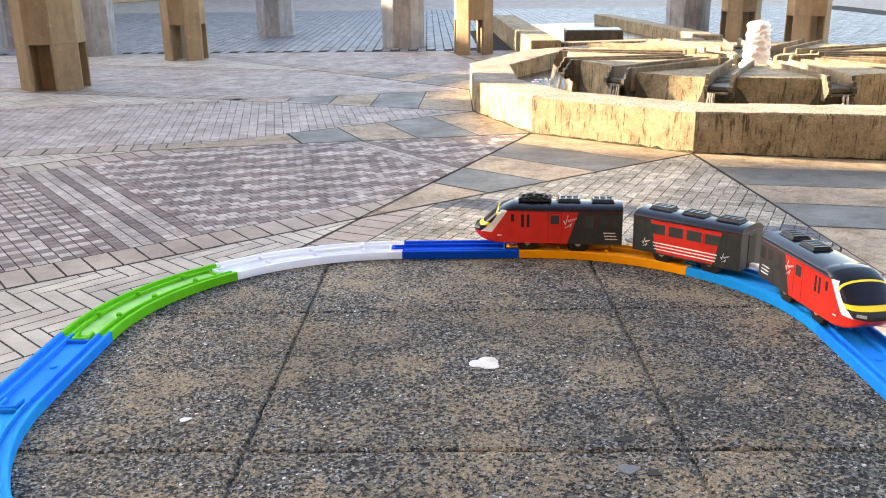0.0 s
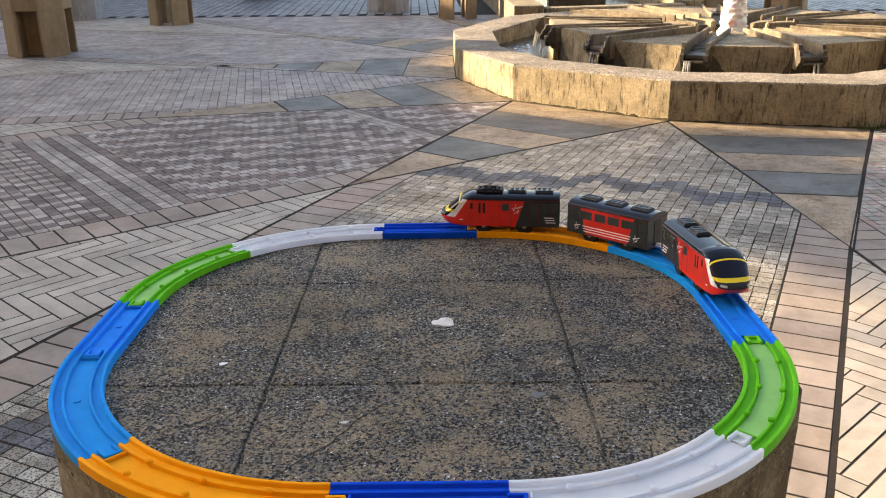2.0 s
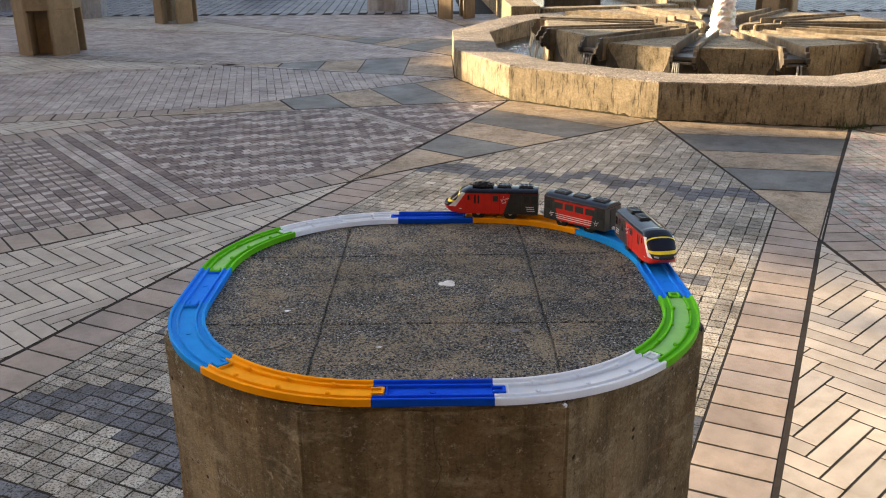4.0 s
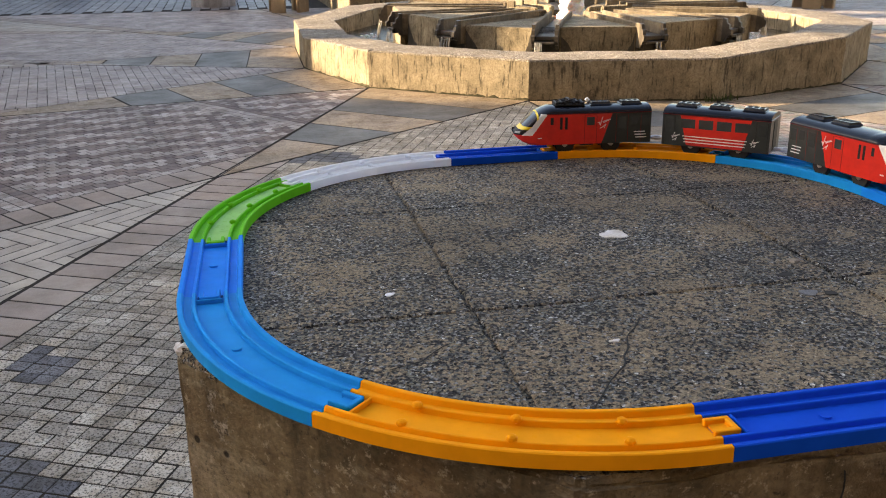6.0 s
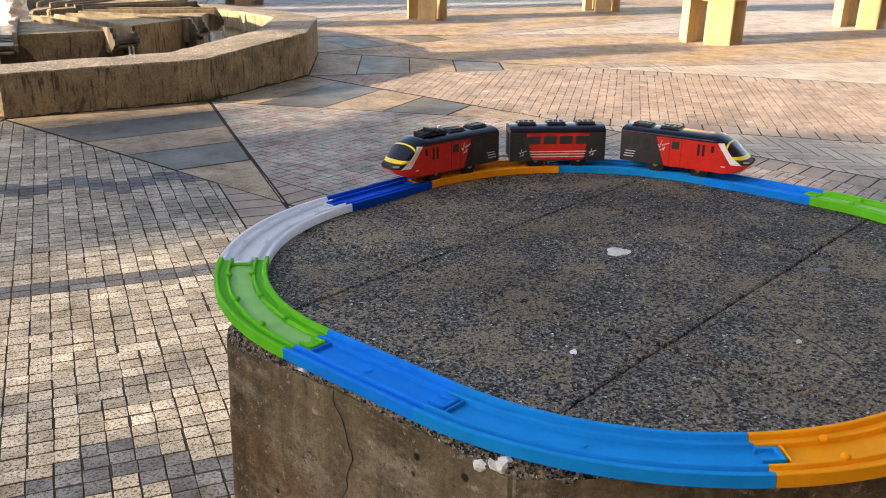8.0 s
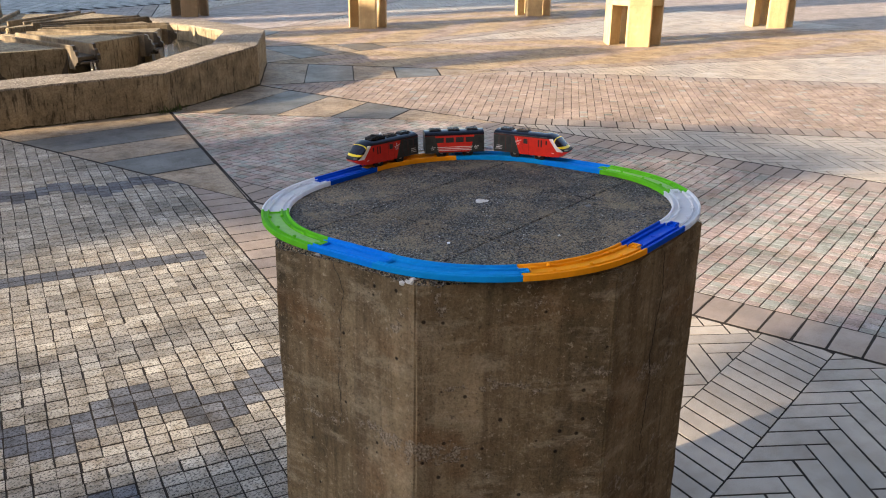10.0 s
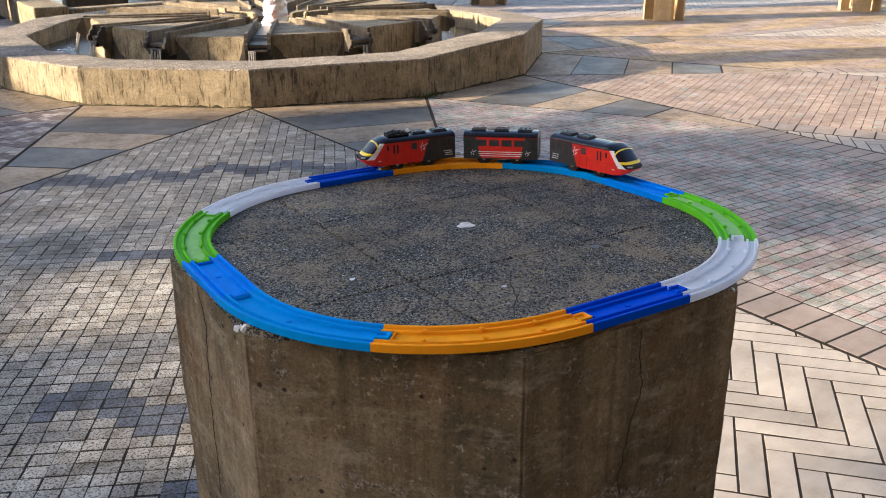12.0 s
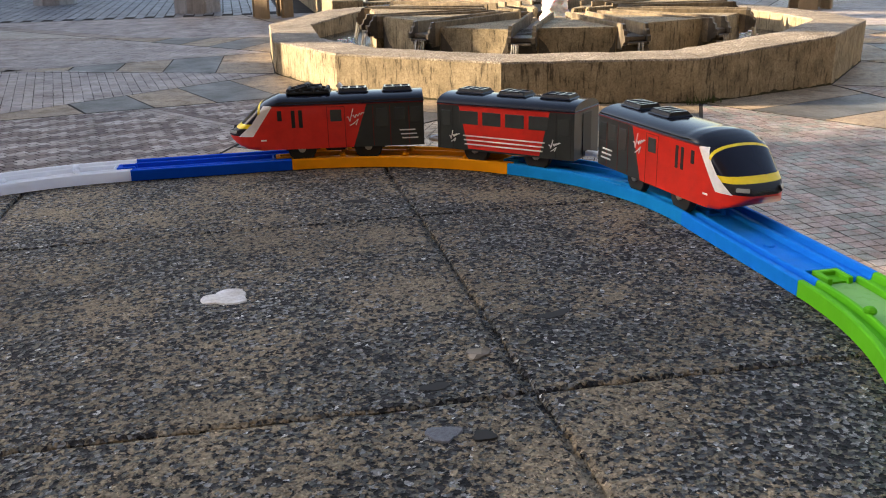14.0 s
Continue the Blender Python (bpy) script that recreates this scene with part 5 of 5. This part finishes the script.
class Field:
    """Pieces of paving within a convex outline: the nearest to the pillar are objects, the rest is joined."""

    def __init__(self, name, piece_name, label, outline, single=300, z=0.0, uneven=0.00025):
        self.owner = thing(name, label, "paving", kind="structure")
        self.piece, self.single, self.z, self.uneven = piece_name, single, z, uneven
        self.planes, self.full, self.cuts = inside_planes(ccw(outline)), [], []
        self.rng = random.Random(len(outline) * 7 + single)

    def add(self, x, y, turn, lx, ly, mat):
        c, s = math.cos(turn), math.sin(turn)
        quad = [(x + c * a - s * b, y + s * a + c * b) for a, b in ((-lx / 2, -ly / 2), (lx / 2, -ly / 2), (lx / 2, ly / 2), (-lx / 2, ly / 2))]
        whole = True
        for a, b, k in self.planes:
            ds = [a * p[0] + b * p[1] - k for p in quad]
            if max(ds) > 0:
                whole = False
                if min(ds) >= 0:
                    return
        if whole:
            self.full.append((x, y, turn, lx, ly, mat))
            return
        for a, b, k in self.planes:
            quad = clip(quad, a, b, k)
            if len(quad) < 3:
                return
        if abs(area_of(quad)) > 1.2e-5:
            self.cuts.append((quad, mat))

    def done(self):
        rng = self.rng
        self.full.sort(key=lambda q: (q[0] - 0.1) ** 2 + (q[1] - 0.2) ** 2)
        for x, y, turn, lx, ly, mat in self.full[: self.single]:
            ob = new(self.piece, piece_mesh(self.piece, lx, ly, mat)[2])
            ob.parent = self.owner
            ob.matrix_basis = pose(x, y, self.z + rng.uniform(-1, 1) * self.uneven, rng.gauss(0, 0.004 / lx), rng.gauss(0, 0.004 / lx), math.degrees(turn) + rng.gauss(0, 0.028 / lx))
        verts, faces, marks, mats = [], [], [], []
        for x, y, turn, lx, ly, mat in self.full[self.single:]:
            vs, fs, _ = piece_mesh(self.piece, lx, ly, mat)
            if mat not in mats:
                mats.append(mat)
            j = rng.gauss(0, 0.0005 / lx)
            x, y = x + rng.gauss(0, 0.0011), y + rng.gauss(0, 0.0011)
            c, s, o, dz = math.cos(turn + j), math.sin(turn + j), len(verts), self.z + rng.uniform(-1, 1) * self.uneven
            verts += [(x + c * a - s * b, y + s * a + c * b, z + dz) for a, b, z in vs]
            faces += [[o + i for i in f] for f in fs]
            marks += [mats.index(mat)] * len(fs)
        for quad, mat in self.cuts:
            if mat not in mats:
                mats.append(mat)
            vs, fs = prism(ccw(quad), self.z - 0.010, self.z + rng.uniform(-1, 1) * self.uneven)
            o = len(verts)
            verts += vs
            faces += [[o + i for i in f] for f in fs[1:]]
            marks += [mats.index(mat)] * (len(fs) - 1)
        if faces:
            rest = part("paving_rest", data_of("paving_rest", verts, faces, *mats, marks=marks), None, self.owner)
            tagged(rest, kind="stuff")


def table_at(table, v):
    if v < table[0][0] or v > table[-1][0]:
        return None
    return straight_lerp(table, v)


WAVES = [([(-0.9, 4.05), (-0.69, 3.96), (-0.54, 4.07), (-0.36, 3.90), (-0.2, 4.02), (-0.04, 3.80), (0.15, 3.95), (0.3, 3.80), (0.5, 3.98), (0.7, 3.84), (0.9, 3.95)], 0.085),
         ([(-0.3, 5.03), (0.75, 5.03)], 0.054),
         ([(-0.22, 6.12), (-0.14, 6.08), (-0.05, 6.08), (0.02, 6.15), (0.08, 6.23), (0.15, 6.23), (0.20, 6.15), (0.26, 6.10), (0.36, 6.07), (0.41, 6.14), (0.50, 6.24), (0.57, 6.21), (0.7, 6.10), (0.9, 6.05)], 0.075),
         ([(-0.82, 6.08), (-0.64, 6.20)], 0.075),
         ([(-0.9, 6.76), (-0.74, 6.64), (-0.66, 6.56), (-0.53, 6.58), (-0.36, 6.66), (-0.18, 6.74), (-0.05, 6.74)], 0.085),
         ([(-0.66, 7.06), (-0.38, 7.06), (-0.1, 6.98), (0.2, 7.05)], 0.085),
         ([(0.15, 6.56), (0.26, 6.54)], 0.07)]


def tone_pale(i, j, u, v, rng):
    for table, half in WAVES:
        c = table_at(table, v)
        if c is not None and abs(u - c) < half:
            return SETT_SLATE
    return SETT_PALE


def tone_brown(i, j, u, v, rng):
    if i in (21, 53, 56, 59):
        return BRICK_BROWN
    if i in (22, 23, 54, 55, 57, 58):
        return BRICK_BEIGE
    k = (i // 2 + j * (1 if i < 53 else 2)) % 4
    if rng.random() < 0.16:
        k = rng.randrange(4)
    return BRICK_BEIGE if k < 2 else BRICK_BROWN


def tone_mixed(i, j, u, v, rng):
    return SETT_MIXED


def tone_pink(i, j, u, v, rng):
    return SETT_PINK if rng.random() > 0.08 else SETT_MIXED


def tone_dusk(i, j, u, v, rng):
    return SETT_DUSK


def tone_tan(i, j, u, v, rng):
    return SETT_TAN if (i + 2 * abs(j)) % 24 < 15 else SETT_PINK


def lay_spoke(k, umax, pu, pv, tone, name, label, single, gap=0.0047):
    out = [rim(k, R_OUT + 0.03)] + [spoke(k, u, v) for u, v in ((spoke_edge(k, -1, HALF) + 0.010, -HALF), (umax, -HALF), (umax, HALF), (spoke_edge(k, 1, HALF) + 0.010, HALF))]
    f = Field(name, "sett", label, out, single)
    a = angle(k)
    rng = random.Random(k + 50)
    for i in range(int((umax - 2.3) / pu) + 1):
        for j in range(-int(HALF / pv) - 2, int(HALF / pv) + 3):
            u, v = 2.3 + (i + 0.5) * pu, (j + 0.5) * pv
            long = pu
            if tone is tone_brown and j % 2 and i < 53 and not 21 <= i <= 23:
                # staggered rows, closed by half setts beside the straight bands
                if i in (20, 52):
                    u, long = u + 0.25 * pu, 0.5 * pu
                else:
                    u += 0.5 * pu
                if i == 24:
                    f.add(*spoke(k, u - 0.75 * pu, v), a, 0.5 * pu - 0.0047, pv - 0.0038, BRICK_BEIGE)
            f.add(*spoke(k, u, v), a, long - gap, pv - 0.8 * gap, tone(i, j, u, v, rng))
    f.done()


def lay_borders(k, umax, single=80):
    for s in (-1, 1):
        lo, hi = HALF + 0.006, EDGE - 0.015
        u0, u1 = spoke_edge(k, s, lo) + 0.008, spoke_edge(k, s, hi) + 0.008
        out = [spoke(k, u, s * v) for u, v in ((u0, lo), (umax, lo), (umax, hi), (u1, hi))]
        f = Field("paving_border", "border_tile", "band of taupe border tiles along the paving", out, single)
        p = 0.1055
        for i in range(int((umax - 3.6) / p) + 1):
            f.add(*spoke(k, 3.589 + (i + 0.5) * p, s * (lo + hi) / 2), angle(k), p - 0.0085, hi - lo - 0.004, SOLDIER)
        f.done()


def lay_herringbone(k, rmax, single, cut=None, turned=None, start=None, wd=0.0640):
    """Cream tiles in the wedge between the spokes k and k + 1."""
    mid = (angle(k) + angle(k + 1)) / 2
    a = half_step(k)
    tip = EDGE / math.sin(a) + 0.004
    w = (rmax - tip) * math.tan(a)
    out = [polar(tip, mid)] + [(CX + rmax * math.cos(mid) - v * math.sin(mid), CY + rmax * math.sin(mid) + v * math.cos(mid)) for v in (-w, w)]
    zones = [(out, radians(43.5 if turned is None else turned))]
    if cut:
        zones = [(clip(ccw(out), 0, -1, -cut[0]), zones[0][1]), (clip(ccw(out), 0, 1, cut[1]), zones[0][1] + math.pi / 2)]
    n = 4
    for outline, turn in zones:
        f = Field("herringbone_paving", "paving_brick", "cream herringbone paving with dark joints", outline, single)
        cx, cy = start or polar(5.8, mid)
        c, s = math.cos(turn), math.sin(turn)
        m = 120
        for x in range(-m, m):
            for y in range(-m, m):
                d = (x - y) % (2 * n)
                if d == 0:
                    px_, py_, lx, ly = x + n / 2, y + 0.5, n * wd, wd
                elif d == 2 * n - 1:
                    px_, py_, lx, ly = x + 0.5, y + n / 2, wd, n * wd
                else:
                    continue
                px_, py_ = px_ * wd, py_ * wd
                X, Y = cx + c * px_ - s * py_, cy + s * px_ + c * py_
                f.add(X, Y, turn, lx - (0.0066 if d else 0.0056), ly - (0.0056 if d else 0.0066), CREAM)
        f.done()


def lay_cross_band(x0, x1, y0, y1):
    """A band of slanting cream tiles across the herringbone."""
    mid = (angle(2) + angle(3)) / 2
    a = radians(STEP / 2)
    tip = EDGE / math.sin(a)
    out = [polar(tip, mid)] + [(CX + 9.5 * math.cos(mid) - v * math.sin(mid), CY + 9.5 * math.sin(mid) + v * math.cos(mid)) for v in (-(9.5 - tip) * math.tan(a), (9.5 - tip) * math.tan(a))]
    out = clip(clip(ccw(out), 0, -1, -y0), 0, 1, y1)
    owner = thing("paving_band", "band of slanting cream tiles across the herringbone paving", "paving", kind="structure")
    p, lean = 0.0612, 0.085
    for i in range(int((x1 - x0) / p)):
        x = x0 + i * p
        q = [(x + 0.004, y0), (x + p - 0.004, y0), (x + p - 0.004 + lean, y1), (x + 0.004 + lean, y1)]
        for pa, pb, pk in inside_planes(ccw(out)):
            q = clip(q, pa, pb, pk)
        if len(q) > 2 and abs(area_of(q)) > 1e-4:
            vs, fs = prism(ccw(q), -0.010, 0.0)
            part("paving_brick", data_of("paving_brick", vs, fs[1:], CREAM), None, owner)


def lay_panels(k):
    """Slate and pebble panels in the triangle between a basin side and the spokes."""
    mid = (angle(k) + angle(k + 1)) / 2
    cm, sm = math.cos(mid), math.sin(mid)
    apex = APEX * math.sin(radians(STEP / 2)) / math.sin(half_step(k))
    tri = ccw([rim(k, R_OUT + 0.005), polar(apex, mid), rim(k + 1, R_OUT + 0.005)])
    owner = thing("paving_panels", "triangle of pebble and slate grey panels beside the basin", "paving", kind="structure")
    base = cm * CX + sm * CY
    for lo, hi, mat in ((1.9, 2.70, PEBBLE), (2.70, 3.10, SLATE_PANEL), (3.10, 3.46, PEBBLE), (3.46, 3.84, SLATE_PANEL), (3.84, 5.4, PEBBLE)):
        q = clip(clip(tri, -cm, -sm, -(base + lo)), cm, sm, base + hi)
        if len(q) < 3:
            continue
        mx, my = sum(p[0] for p in q) / len(q), sum(p[1] for p in q) / len(q)
        q = [(p[0] - 0.011 * (p[0] - mx) / max(0.05, math.hypot(p[0] - mx, p[1] - my)), p[1] - 0.011 * (p[1] - my) / max(0.05, math.hypot(p[0] - mx, p[1] - my))) for p in q]
        vs, fs = prism(ccw(q), -0.010, 0.0)
        part("panel", data_of("panel", vs, fs[1:], mat), None, owner, "slate grey panel" if mat is SLATE_PANEL else "washed pebble panel")
    for side, used in ((k + 1, True), (k, k == 1)):
        if used:
            p, q = Vector(rim(side, R_OUT)), Vector(polar(apex + 0.05, mid))
            d = (q - p).normalized() * 0.0042
            vs, fs = prism(ccw([(p.x - d.y, p.y + d.x), (p.x + d.y, p.y - d.x), (q.x + d.y, q.y - d.x), (q.x - d.y, q.y + d.x)]), -0.006, 0.0012)
            part("expansion_joint", data_of("expansion_joint", vs, fs[1:], JOINT), None, owner, "black expansion joint")


for k in range(13):
    lay_panels(k)
lay_cross_band(0.2, 2.2, -0.140, 0.078)
for k, rmax, single in ((0, 10.2, 60), (3, 10.2, 200)) + tuple((k, 10.2, 0) for k in range(4, 13)):
    lay_herringbone(k, rmax, single, turned=44.0 if k == 3 else -43.0)
lay_herringbone(1, 10.2, 300, turned=-43.0, start=(-1.570, 2.382), wd=0.0626)
lay_herringbone(2, 10.2, 200, cut=(0.082, -0.145))
for k in range(13):
    lay_borders(k, 10.2, 80 if k in (1, 2, 3) else 0)
lay_spoke(2, 10.2, 0.0480, 0.0535, tone_pale, "sett_paving", "pale granite sett paving with slate blue waves", 300)
lay_spoke(1, 10.2, 0.0525, 0.0525, tone_brown, "sett_paving", "brown and beige clay sett paving", 300)
lay_spoke(3, 10.2, 0.0530, 0.0500, tone_mixed, "sett_paving", "pink and green mixed sett paving", 300)
lay_spoke(4, 10.2, 0.0560, 0.0500, tone_pink, "sett_paving", "pink clay sett paving with dark joints", 0, 0.0036)
for k in (0, 12):
    lay_spoke(k, 10.2, 0.0600, 0.0520, tone_dusk, "sett_paving", "grey-brown sett paving with dark joints", 0, 0.0034)
for k in (5, 6):
    lay_spoke(k, 10.2, 0.0600, 0.0600, tone_tan, "sett_paving", "tan and pink sett paving in slanting bands", 0, 0.0030)
for k in (7, 8, 9, 10, 11):
    lay_spoke(k, 10.2, 0.075, 0.075, tone_dusk, "sett_paving", "grey-brown sett paving with dark joints", 0)

# brick courses beyond the spokes, running away from the fountain
rng = random.Random(77)
verts, faces = [], []
for i in range(150):
    x, y = -9.0 + i * 0.118, 11.32 - (0.2 if i % 2 else 0.0)
    while y < 22.0:
        L = 0.42 if i % 2 else 0.36
        drift = -0.03 * (y - 11.3)
        vs, fs = prism([(x + drift, y), (x + drift + 0.104, y), (x + drift + 0.104, y + L - 0.010), (x + drift, y + L - 0.010)], 0.0, 0.004 + rng.uniform(0, 0.0008))
        if not (0.2 < x + drift < 3.1 and y < 14.7) and y > 11.3:
            o = len(verts)
            verts += vs
            faces += [[o + q for q in f] for f in fs[1:]]
        y += L
far_paving = thing("brick_paving", "blue-grey brick paving in long courses, in the shade", "paving", kind="structure")
part("paving_bed", data_of("paving_bed", [(-9.5, 11.3, 0.0016), (9.3, 11.3, 0.0016), (9.3, 22.0, 0.0016), (-9.5, 22.0, 0.0016)], [[0, 1, 2, 3]], JOINT), None, far_paving)
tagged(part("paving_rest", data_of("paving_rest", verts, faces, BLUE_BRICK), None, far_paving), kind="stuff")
